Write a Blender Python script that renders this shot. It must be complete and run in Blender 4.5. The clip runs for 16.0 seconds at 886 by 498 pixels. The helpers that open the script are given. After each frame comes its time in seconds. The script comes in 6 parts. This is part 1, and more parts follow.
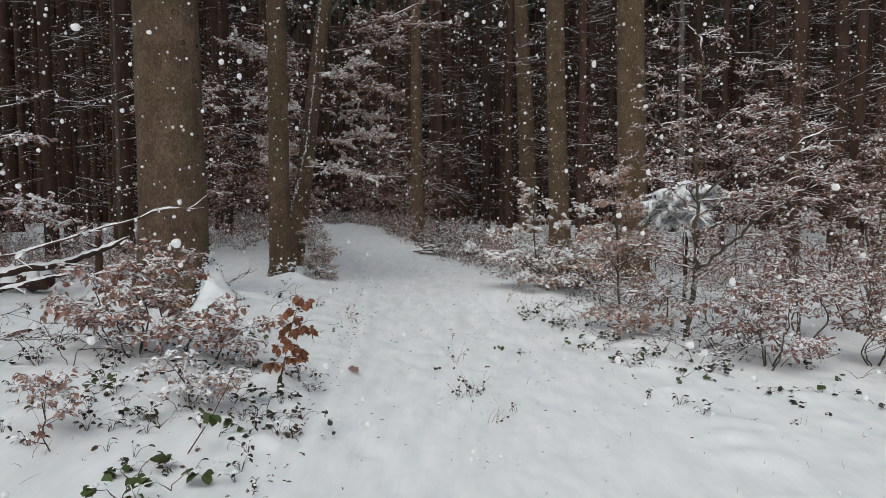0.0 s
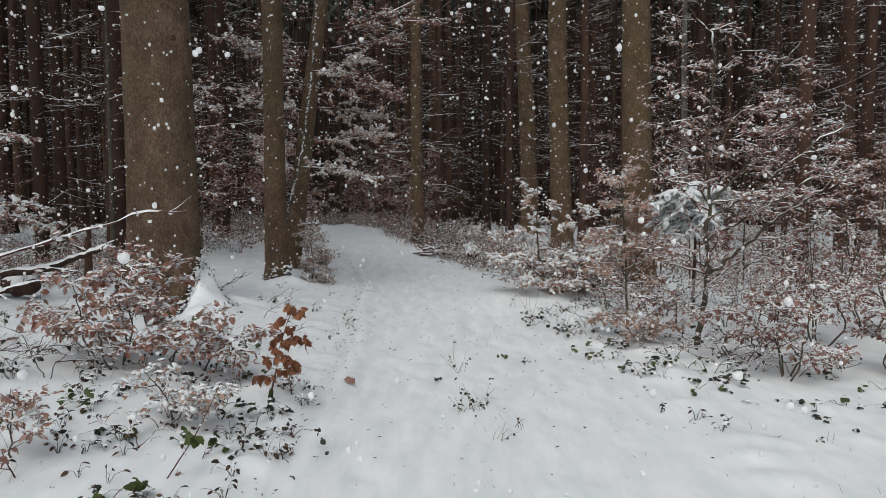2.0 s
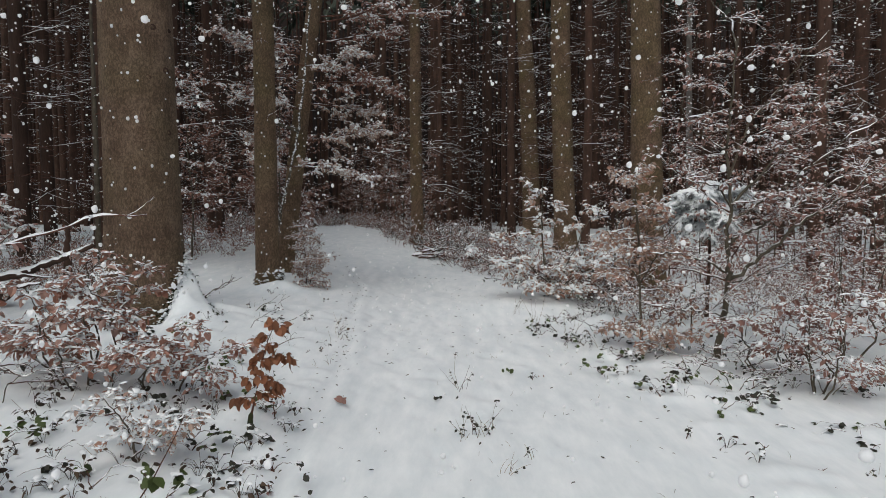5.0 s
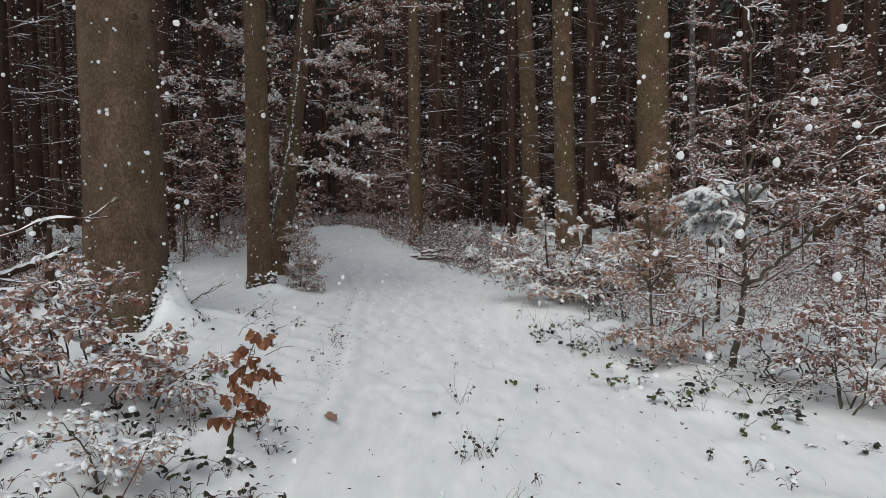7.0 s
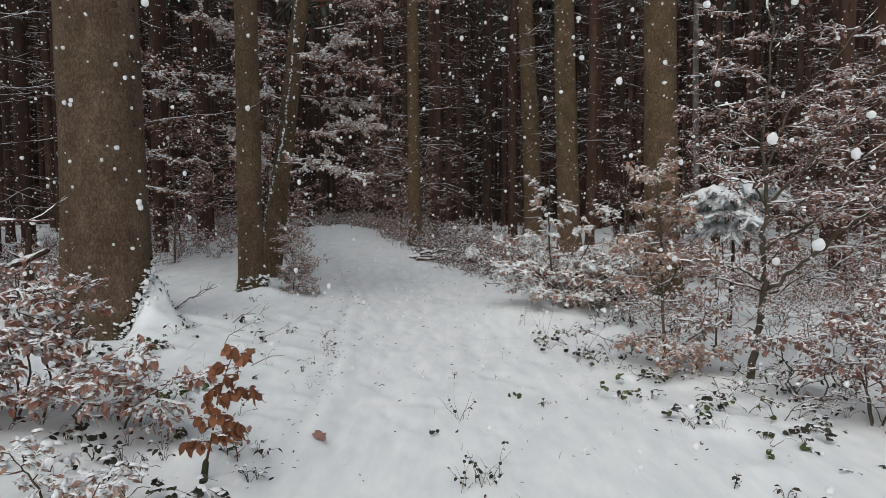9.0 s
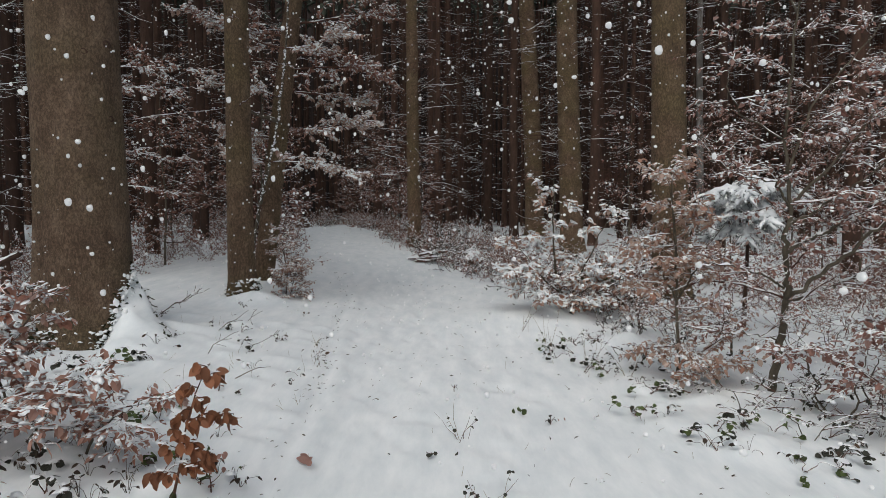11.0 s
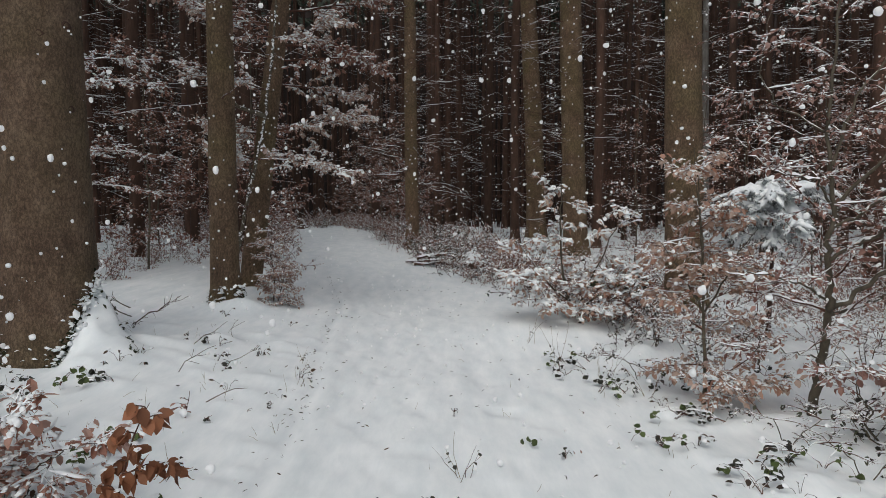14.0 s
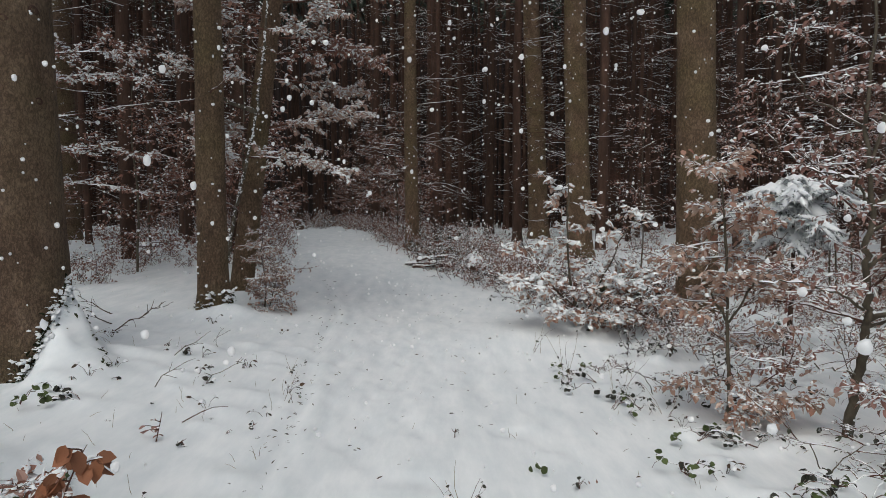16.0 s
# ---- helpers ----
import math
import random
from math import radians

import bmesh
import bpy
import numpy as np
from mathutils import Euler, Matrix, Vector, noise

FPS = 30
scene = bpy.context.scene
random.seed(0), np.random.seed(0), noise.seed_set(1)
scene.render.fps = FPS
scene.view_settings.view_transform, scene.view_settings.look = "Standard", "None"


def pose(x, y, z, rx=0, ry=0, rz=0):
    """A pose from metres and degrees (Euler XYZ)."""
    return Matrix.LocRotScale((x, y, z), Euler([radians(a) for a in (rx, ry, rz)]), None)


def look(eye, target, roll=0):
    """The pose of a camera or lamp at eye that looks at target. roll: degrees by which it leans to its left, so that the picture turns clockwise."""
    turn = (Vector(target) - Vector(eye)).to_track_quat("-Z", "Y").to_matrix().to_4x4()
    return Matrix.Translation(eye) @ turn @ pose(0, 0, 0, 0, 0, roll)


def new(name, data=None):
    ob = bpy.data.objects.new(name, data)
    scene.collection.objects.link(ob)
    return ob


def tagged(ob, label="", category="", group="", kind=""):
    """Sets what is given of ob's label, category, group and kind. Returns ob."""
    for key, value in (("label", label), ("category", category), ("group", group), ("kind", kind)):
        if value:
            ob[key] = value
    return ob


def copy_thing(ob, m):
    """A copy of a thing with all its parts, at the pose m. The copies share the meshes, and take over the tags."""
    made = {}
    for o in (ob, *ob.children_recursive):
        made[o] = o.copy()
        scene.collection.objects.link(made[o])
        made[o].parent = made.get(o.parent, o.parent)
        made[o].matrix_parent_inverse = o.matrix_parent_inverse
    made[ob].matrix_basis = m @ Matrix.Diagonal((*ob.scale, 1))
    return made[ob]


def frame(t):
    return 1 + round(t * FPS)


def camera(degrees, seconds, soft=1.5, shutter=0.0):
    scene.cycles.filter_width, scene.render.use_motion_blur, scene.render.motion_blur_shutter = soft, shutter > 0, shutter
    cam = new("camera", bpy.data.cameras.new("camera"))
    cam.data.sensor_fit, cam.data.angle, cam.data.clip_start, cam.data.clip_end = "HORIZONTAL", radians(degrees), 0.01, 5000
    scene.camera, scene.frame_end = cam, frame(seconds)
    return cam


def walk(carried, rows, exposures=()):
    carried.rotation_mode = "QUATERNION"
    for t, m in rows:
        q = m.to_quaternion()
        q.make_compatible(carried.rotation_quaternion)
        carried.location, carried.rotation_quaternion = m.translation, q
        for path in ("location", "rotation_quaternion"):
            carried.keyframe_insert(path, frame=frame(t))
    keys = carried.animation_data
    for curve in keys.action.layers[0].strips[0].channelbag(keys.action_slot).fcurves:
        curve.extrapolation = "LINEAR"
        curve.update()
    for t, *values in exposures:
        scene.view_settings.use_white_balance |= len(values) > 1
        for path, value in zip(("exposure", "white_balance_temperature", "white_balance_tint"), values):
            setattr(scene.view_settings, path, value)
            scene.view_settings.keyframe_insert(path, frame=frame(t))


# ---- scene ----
cam = camera(65.0, 16.0, 0.8)
METRES, EYE, TILT, LEAN, TURN = 3.1, 1.5, -4.3, 0.0, 0.0
SIDE = 0.518
ROWS = [
    (0.0, 0.0, 0.0, 0.0, -0.0, -0.0, -0.0),
    (0.5, -0.0029, 0.022, 0.0034, -0.03, 0.02, 0.01),
    (1.0, -0.0042, 0.048, 0.0082, -0.03, 0.05, 0.01),
    (1.5, -0.0048, 0.0736, 0.0132, -0.02, 0.07, 0.02),
    (2.0, -0.005, 0.0996, 0.0201, -0.0, 0.04, 0.04),
    (2.5, -0.0059, 0.1266, 0.0249, -0.0, 0.06, 0.04),
    (3.0, -0.0072, 0.1532, 0.0286, -0.02, 0.09, 0.05),
    (3.5, -0.0077, 0.1815, 0.0338, -0.02, 0.08, 0.03),
    (4.0, -0.0076, 0.2089, 0.0383, -0.02, 0.08, 0.04),
    (6.5, -0.003, 0.3604, 0.0625, -0.0, 0.02, 0.11),
    (7.0, -0.0031, 0.3916, 0.0663, -0.04, 0.04, 0.11),
    (7.5, -0.0016, 0.4228, 0.0707, -0.04, 0.05, 0.09),
    (8.0, 0.0, 0.4544, 0.0765, -0.04, 0.0, 0.07),
    (8.5, 0.0014, 0.4854, 0.0803, -0.05, 0.01, 0.07),
    (9.0, 0.0028, 0.518, 0.0855, -0.05, -0.02, 0.07),
    (11.5, 0.0107, 0.6822, 0.1057, -0.04, 0.0, 0.09),
    (12.0, 0.0113, 0.7154, 0.1104, -0.05, -0.01, 0.07),
    (12.5, 0.0116, 0.7478, 0.1143, -0.06, 0.0, 0.07),
    (13.0, 0.0111, 0.7817, 0.1182, -0.09, 0.01, 0.05),
    (13.5, 0.0113, 0.8151, 0.1205, -0.1, 0.06, 0.05),
    (14.0, 0.0116, 0.8488, 0.125, -0.11, 0.07, 0.03),
    (14.5, 0.0118, 0.8834, 0.1286, -0.11, 0.09, 0.03),
    (15.0, 0.013, 0.9189, 0.1353, -0.1, 0.05, 0.03),
    (15.5, 0.0146, 0.9538, 0.1393, -0.07, 0.07, 0.01),
    (16.0, 0.0152, 0.9882, 0.143, -0.05, 0.11, -0.03),
]
walk(cam, [(t, pose(0, 0, EYE, TILT, LEAN, TURN) @ pose(METRES * SIDE * x, METRES * y, METRES * SIDE * z, 90 + pitch, roll, yaw)) for t, x, y, z, yaw, pitch, roll in ROWS])

# ---------------------------------------------------------------- light
world = bpy.data.worlds.new("world")
scene.world = world
world.use_nodes = True
wn, wl = world.node_tree.nodes, world.node_tree.links
sky = wn.new("ShaderNodeTexSky")
sky.sky_type, sky.sun_disc = "NISHITA", False
sky.sun_elevation, sky.sun_rotation = radians(53), radians(200)
sky.air_density, sky.dust_density, sky.ozone_density = 1.0, 6.0, 1.0
grey = wn.new("ShaderNodeHueSaturation")
grey.inputs["Saturation"].default_value = 0.70
wl.new(sky.outputs["Color"], grey.inputs["Color"])
wl.new(grey.outputs["Color"], wn["Background"].inputs["Color"])
wn["Background"].inputs["Strength"].default_value = 0.075
sun = new("sun", bpy.data.lights.new("sun", "SUN"))
sun.data.energy, sun.data.angle, sun.data.color = 1.1, radians(70), (0.83, 0.955, 1.0)
sun.matrix_world = look((0, 0, 30), (7.0, 18.5, 4.0))
scene.view_settings.exposure = 0.16

# ---------------------------------------------------------------- materials
def material(name, ramp, scale=8.0, detail=6.0, rough=0.85, bump=0.3, bump_scale=60.0, stretch=(1, 1, 1), rand=0.0,
             island=False, distance=0.01, spec=0.3, coords="Object", translucent=0.0, fine=5):
    """ramp: two or more (position, colour). Noise mixes the colours, a finer noise gives relief."""
    m = bpy.data.materials.new(name)
    m.use_nodes = True
    nt = m.node_tree
    n, l = nt.nodes, nt.links
    bs = n["Principled BSDF"]
    bs.inputs["Roughness"].default_value = rough
    bs.inputs["Specular IOR Level"].default_value = spec
    tc = n.new("ShaderNodeTexCoord")
    mp = n.new("ShaderNodeMapping")
    mp.inputs["Scale"].default_value = stretch
    l.new(tc.outputs[coords], mp.inputs["Vector"])
    nz = n.new("ShaderNodeTexNoise")
    nz.inputs["Scale"].default_value, nz.inputs["Detail"].default_value = scale, detail
    nz.inputs["Roughness"].default_value = 0.65
    l.new(mp.outputs["Vector"], nz.inputs["Vector"])
    cr = n.new("ShaderNodeValToRGB")
    while len(cr.color_ramp.elements) < len(ramp):
        cr.color_ramp.elements.new(0.5)
    for e, (p, c) in zip(cr.color_ramp.elements, ramp):
        e.position, e.color = p, (*c, 1)
    if island:
        geo = n.new("ShaderNodeNewGeometry")
        mix = n.new("ShaderNodeMath")
        mix.operation = "MULTIPLY_ADD"
        mix.inputs[1].default_value = 0.7
        l.new(geo.outputs["Random Per Island"], mix.inputs[0])
        half = n.new("ShaderNodeMath")
        half.operation = "MULTIPLY"
        half.inputs[1].default_value = 0.3
        l.new(nz.outputs["Fac"], half.inputs[0])
        l.new(half.outputs[0], mix.inputs[2])
        l.new(mix.outputs[0], cr.inputs["Fac"])
    else:
        l.new(nz.outputs["Fac"], cr.inputs["Fac"])
    colour = cr.outputs["Color"]
    if rand:
        oi = n.new("ShaderNodeObjectInfo")
        hs = n.new("ShaderNodeHueSaturation")
        mr = n.new("ShaderNodeMapRange")
        mr.inputs["To Min"].default_value, mr.inputs["To Max"].default_value = 1 - rand, 1 + rand
        l.new(oi.outputs["Random"], mr.inputs["Value"])
        l.new(mr.outputs["Result"], hs.inputs["Value"])
        l.new(colour, hs.inputs["Color"])
        colour = hs.outputs["Color"]
    l.new(colour, bs.inputs["Base Color"])
    if bump:
        bz = n.new("ShaderNodeTexNoise")
        bz.inputs["Scale"].default_value, bz.inputs["Detail"].default_value = bump_scale, fine
        l.new(mp.outputs["Vector"], bz.inputs["Vector"])
        bp = n.new("ShaderNodeBump")
        bp.inputs["Strength"].default_value, bp.inputs["Distance"].default_value = bump, distance
        l.new(bz.outputs["Fac"], bp.inputs["Height"])
        l.new(bp.outputs["Normal"], bs.inputs["Normal"])
    if translucent:
        tr = n.new("ShaderNodeBsdfTranslucent")
        l.new(colour, tr.inputs["Color"])
        mx = n.new("ShaderNodeMixShader")
        mx.inputs["Fac"].default_value = translucent
        l.new(bs.outputs[0], mx.inputs[1])
        l.new(tr.outputs[0], mx.inputs[2])
        l.new(mx.outputs[0], n["Material Output"].inputs["Surface"])
    return m


def bark(name, ramp, moss):
    """Bark in small upright flakes with dark cracks, worn patches and an olive film."""
    m = material(name, ramp, 5.0, 10, 0.9, 0.0, stretch=(1, 1, 0.7))
    n, l = m.node_tree.nodes, m.node_tree.links
    bs = n["Principled BSDF"]
    base = bs.inputs["Base Color"].links[0].from_socket
    tc = n.new("ShaderNodeTexCoord")
    mp = n.new("ShaderNodeMapping")
    mp.inputs["Scale"].default_value = (1, 1, 0.55)
    l.new(tc.outputs["Object"], mp.inputs["Vector"])
    warp = n.new("ShaderNodeTexNoise")
    warp.inputs["Scale"].default_value, warp.inputs["Detail"].default_value = 30, 4
    l.new(mp.outputs["Vector"], warp.inputs["Vector"])
    push = n.new("ShaderNodeVectorMath")
    push.operation = "MULTIPLY_ADD"
    push.inputs[1].default_value = (0.10, 0.10, 0.10)
    l.new(warp.outputs["Color"], push.inputs[0])
    l.new(mp.outputs["Vector"], push.inputs[2])
    cells = n.new("ShaderNodeTexVoronoi")
    cells.feature = "DISTANCE_TO_EDGE"
    cells.inputs["Scale"].default_value = 34
    l.new(push.outputs["Vector"], cells.inputs["Vector"])
    crack = n.new("ShaderNodeMapRange")
    crack.inputs["From Min"].default_value, crack.inputs["From Max"].default_value = 0.0, 0.2
    crack.inputs["To Min"].default_value, crack.inputs["To Max"].default_value = 0.58, 1.0
    l.new(cells.outputs["Distance"], crack.inputs["Value"])
    grain = n.new("ShaderNodeTexNoise")
    grain.inputs["Scale"].default_value, grain.inputs["Detail"].default_value, grain.inputs["Roughness"].default_value = 48, 9, 0.72
    l.new(mp.outputs["Vector"], grain.inputs["Vector"])
    fleck = n.new("ShaderNodeMapRange")
    fleck.inputs["From Min"].default_value, fleck.inputs["From Max"].default_value = 0.3, 0.7
    fleck.inputs["To Min"].default_value, fleck.inputs["To Max"].default_value = 0.5, 1.48
    l.new(grain.outputs["Fac"], fleck.inputs["Value"])
    both = n.new("ShaderNodeMath")
    both.operation = "MULTIPLY"
    l.new(crack.outputs["Result"], both.inputs[0])
    l.new(fleck.outputs["Result"], both.inputs[1])
    film = n.new("ShaderNodeTexNoise")
    film.inputs["Scale"].default_value, film.inputs["Detail"].default_value = 1.3, 4
    l.new(tc.outputs["Object"], film.inputs["Vector"])
    cover = n.new("ShaderNodeMapRange")
    cover.inputs["From Min"].default_value, cover.inputs["From Max"].default_value = 0.45, 0.68
    cover.inputs["To Max"].default_value = 0.75
    l.new(film.outputs["Fac"], cover.inputs["Value"])
    tint = n.new("ShaderNodeMix")
    tint.data_type = "RGBA"
    tint.inputs["B"].default_value = (*moss, 1)
    l.new(cover.outputs["Result"], tint.inputs["Factor"])
    l.new(base, tint.inputs["A"])
    dim = n.new("ShaderNodeVectorMath")
    dim.operation = "SCALE"
    l.new(tint.outputs["Result"], dim.inputs[0])
    l.new(both.outputs[0], dim.inputs["Scale"])
    l.new(dim.outputs["Vector"], bs.inputs["Base Color"])
    bp = n.new("ShaderNodeBump")
    bp.inputs["Strength"].default_value, bp.inputs["Distance"].default_value = 1.0, 0.018
    l.new(both.outputs[0], bp.inputs["Height"])
    l.new(bp.outputs["Normal"], bs.inputs["Normal"])
    return m


SNOW = material("snow", [(0.34, (0.765, 0.80, 0.81)), (0.66, (0.90, 0.915, 0.915))], 6.0, 6, 0.6, 0.10, 16.0, stretch=(1, 0.28, 1), distance=0.02, spec=0.25, fine=3)
SNOW_LOAD = material("snow_load", [(0.3, (0.80, 0.82, 0.83)), (0.7, (0.88, 0.88, 0.88))], 20, 4, 0.65, 0.3, 120, distance=0.003)
BARK = material("spruce_bark", [(0.28, (0.053, 0.031, 0.020)), (0.5, (0.134, 0.081, 0.054)), (0.72, (0.215, 0.138, 0.096))],
                24.0, 10, 0.9, 1.0, 60.0, (0.8, 0.8, 1.1), 0.12, distance=0.02)
BARK_BIG = bark("scaly_bark", [(0.26, (0.103, 0.063, 0.041)), (0.5, (0.210, 0.137, 0.090)), (0.74, (0.318, 0.219, 0.151))], (0.176, 0.130, 0.070))
BARK_MIX = bark("mossy_spruce_bark", [(0.26, (0.095, 0.058, 0.036)), (0.5, (0.198, 0.128, 0.080)), (0.74, (0.30, 0.204, 0.132))], (0.172, 0.133, 0.060))
# dark bark and wood; for forest spruces the deep shade is put into it
BARK_DARK = material("dark_shaded_bark", [(0.25, (0.028, 0.016, 0.011)), (0.55, (0.066, 0.036, 0.025)), (0.8, (0.112, 0.066, 0.048))],
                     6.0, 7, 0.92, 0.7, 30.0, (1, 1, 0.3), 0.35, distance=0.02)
BEECH = material("beech_bark", [(0.25, (0.04, 0.031, 0.022)), (0.5, (0.088, 0.072, 0.051)), (0.8, (0.16, 0.138, 0.105))],
                 18.0, 6, 0.8, 0.4, 90.0, (1, 1, 0.5), 0.15, distance=0.004)
BARK_PALE = material("pale_bark", [(0.3, (0.08, 0.07, 0.06)), (0.55, (0.17, 0.155, 0.14)), (0.75, (0.45, 0.44, 0.43))], 5.0, 7, 0.85, 0.3, 40, (1, 1, 0.4), distance=0.006)
TWIG = material("twig_bark", [(0.3, (0.05, 0.022, 0.014)), (0.7, (0.135, 0.061, 0.04))], 12, 4, 0.85, 0.2, 80, distance=0.003)
LEAF_RUST = material("rust_leaf", [(0.05, (0.11, 0.038, 0.020)), (0.5, (0.245, 0.095, 0.046)), (0.95, (0.37, 0.18, 0.10))],
                     30, 4, 0.6, 0.3, 90, rand=0.35, island=True, distance=0.003, translucent=0.2)
LEAF_BROWN = material("brown_leaf", [(0.05, (0.14, 0.058, 0.042)), (0.5, (0.27, 0.135, 0.10)), (0.95, (0.43, 0.26, 0.21))],
                      30, 4, 0.65, 0.3, 90, island=True, distance=0.003, translucent=0.35)
LEAF_RED = material("red_brown_leaf", [(0.05, (0.17, 0.07, 0.055)), (0.5, (0.33, 0.18, 0.145)), (0.95, (0.48, 0.32, 0.275))],
                    30, 4, 0.65, 0.3, 90, island=True, distance=0.003, translucent=0.35)
LEAF_PINK = material("pale_red_leaf", [(0.05, (0.25, 0.092, 0.056)), (0.35, (0.41, 0.215, 0.16)), (0.95, (0.55, 0.395, 0.34))],
                     30, 4, 0.65, 0.3, 90, island=True, distance=0.003, translucent=0.35)
LEAF_PALE = material("pale_brown_leaf", [(0.05, (0.24, 0.125, 0.09)), (0.4, (0.41, 0.27, 0.215)), (0.95, (0.58, 0.45, 0.39))],
                     30, 4, 0.65, 0.3, 90, island=True, distance=0.003, translucent=0.35)
LEAF_CREAM = material("cream_brown_leaf", [(0.03, (0.29, 0.11, 0.065)), (0.22, (0.41, 0.225, 0.16)), (0.5, (0.50, 0.34, 0.265)), (0.95, (0.62, 0.49, 0.42))],
                      30, 4, 0.65, 0.3, 90, island=True, distance=0.003, translucent=0.35)
LEAF_GREEN = material("bramble_leaf", [(0.05, (0.03, 0.042, 0.015)), (0.6, (0.075, 0.10, 0.03)), (0.95, (0.15, 0.165, 0.05))],
                      30, 4, 0.5, 0.4, 70, rand=0.4, island=True, distance=0.004, translucent=0.15)
LEAF_DARK = material("dark_leaf", [(0.05, (0.014, 0.012, 0.010)), (0.6, (0.035, 0.035, 0.024)), (0.95, (0.07, 0.075, 0.04))],
                     30, 4, 0.55, 0.4, 70, island=True, distance=0.004)
NEEDLE = material("spruce_needles", [(0.05, (0.018, 0.024, 0.018)), (0.6, (0.042, 0.052, 0.038)), (0.95, (0.075, 0.085, 0.06))],
                  20, 4, 0.7, 0.0, island=True)
FROST = material("snow_dusted_needles", [(0.05, (0.03, 0.04, 0.032)), (0.25, (0.09, 0.10, 0.09)), (0.45, (0.40, 0.41, 0.41)), (0.8, (0.74, 0.75, 0.75))], 20, 4, 0.7, 0.0, island=True)
STRAW = material("dry_grass", [(0.1, (0.16, 0.12, 0.07)), (0.9, (0.34, 0.28, 0.18))], 20, 3, 0.8, 0.0, island=True)
LITTER = material("leaf_litter", [(0.05, (0.02, 0.014, 0.01)), (0.6, (0.06, 0.04, 0.028)), (0.95, (0.12, 0.075, 0.045))],
                  20, 3, 0.8, 0.2, 60, island=True, distance=0.003)
MOSS = material("moss", [(0.3, (0.015, 0.017, 0.008)), (0.6, (0.04, 0.045, 0.018)), (0.8, (0.07, 0.06, 0.03))], 25, 6, 0.95, 0.8, 90, distance=0.01)
FLAKE = material("snowflake", [(0.3, (0.97, 0.97, 0.97)), (0.7, (1.0, 1.0, 1.0))], 200, 2, 0.6, 0.0, translucent=0.5)
# shade between the far trunks is put into this near-black colour
FAR = material("shaded_far_forest", [(0.3, (0.016, 0.012, 0.011)), (0.55, (0.04, 0.031, 0.029)), (0.8, (0.085, 0.073, 0.073))],
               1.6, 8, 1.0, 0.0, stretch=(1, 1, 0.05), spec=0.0)

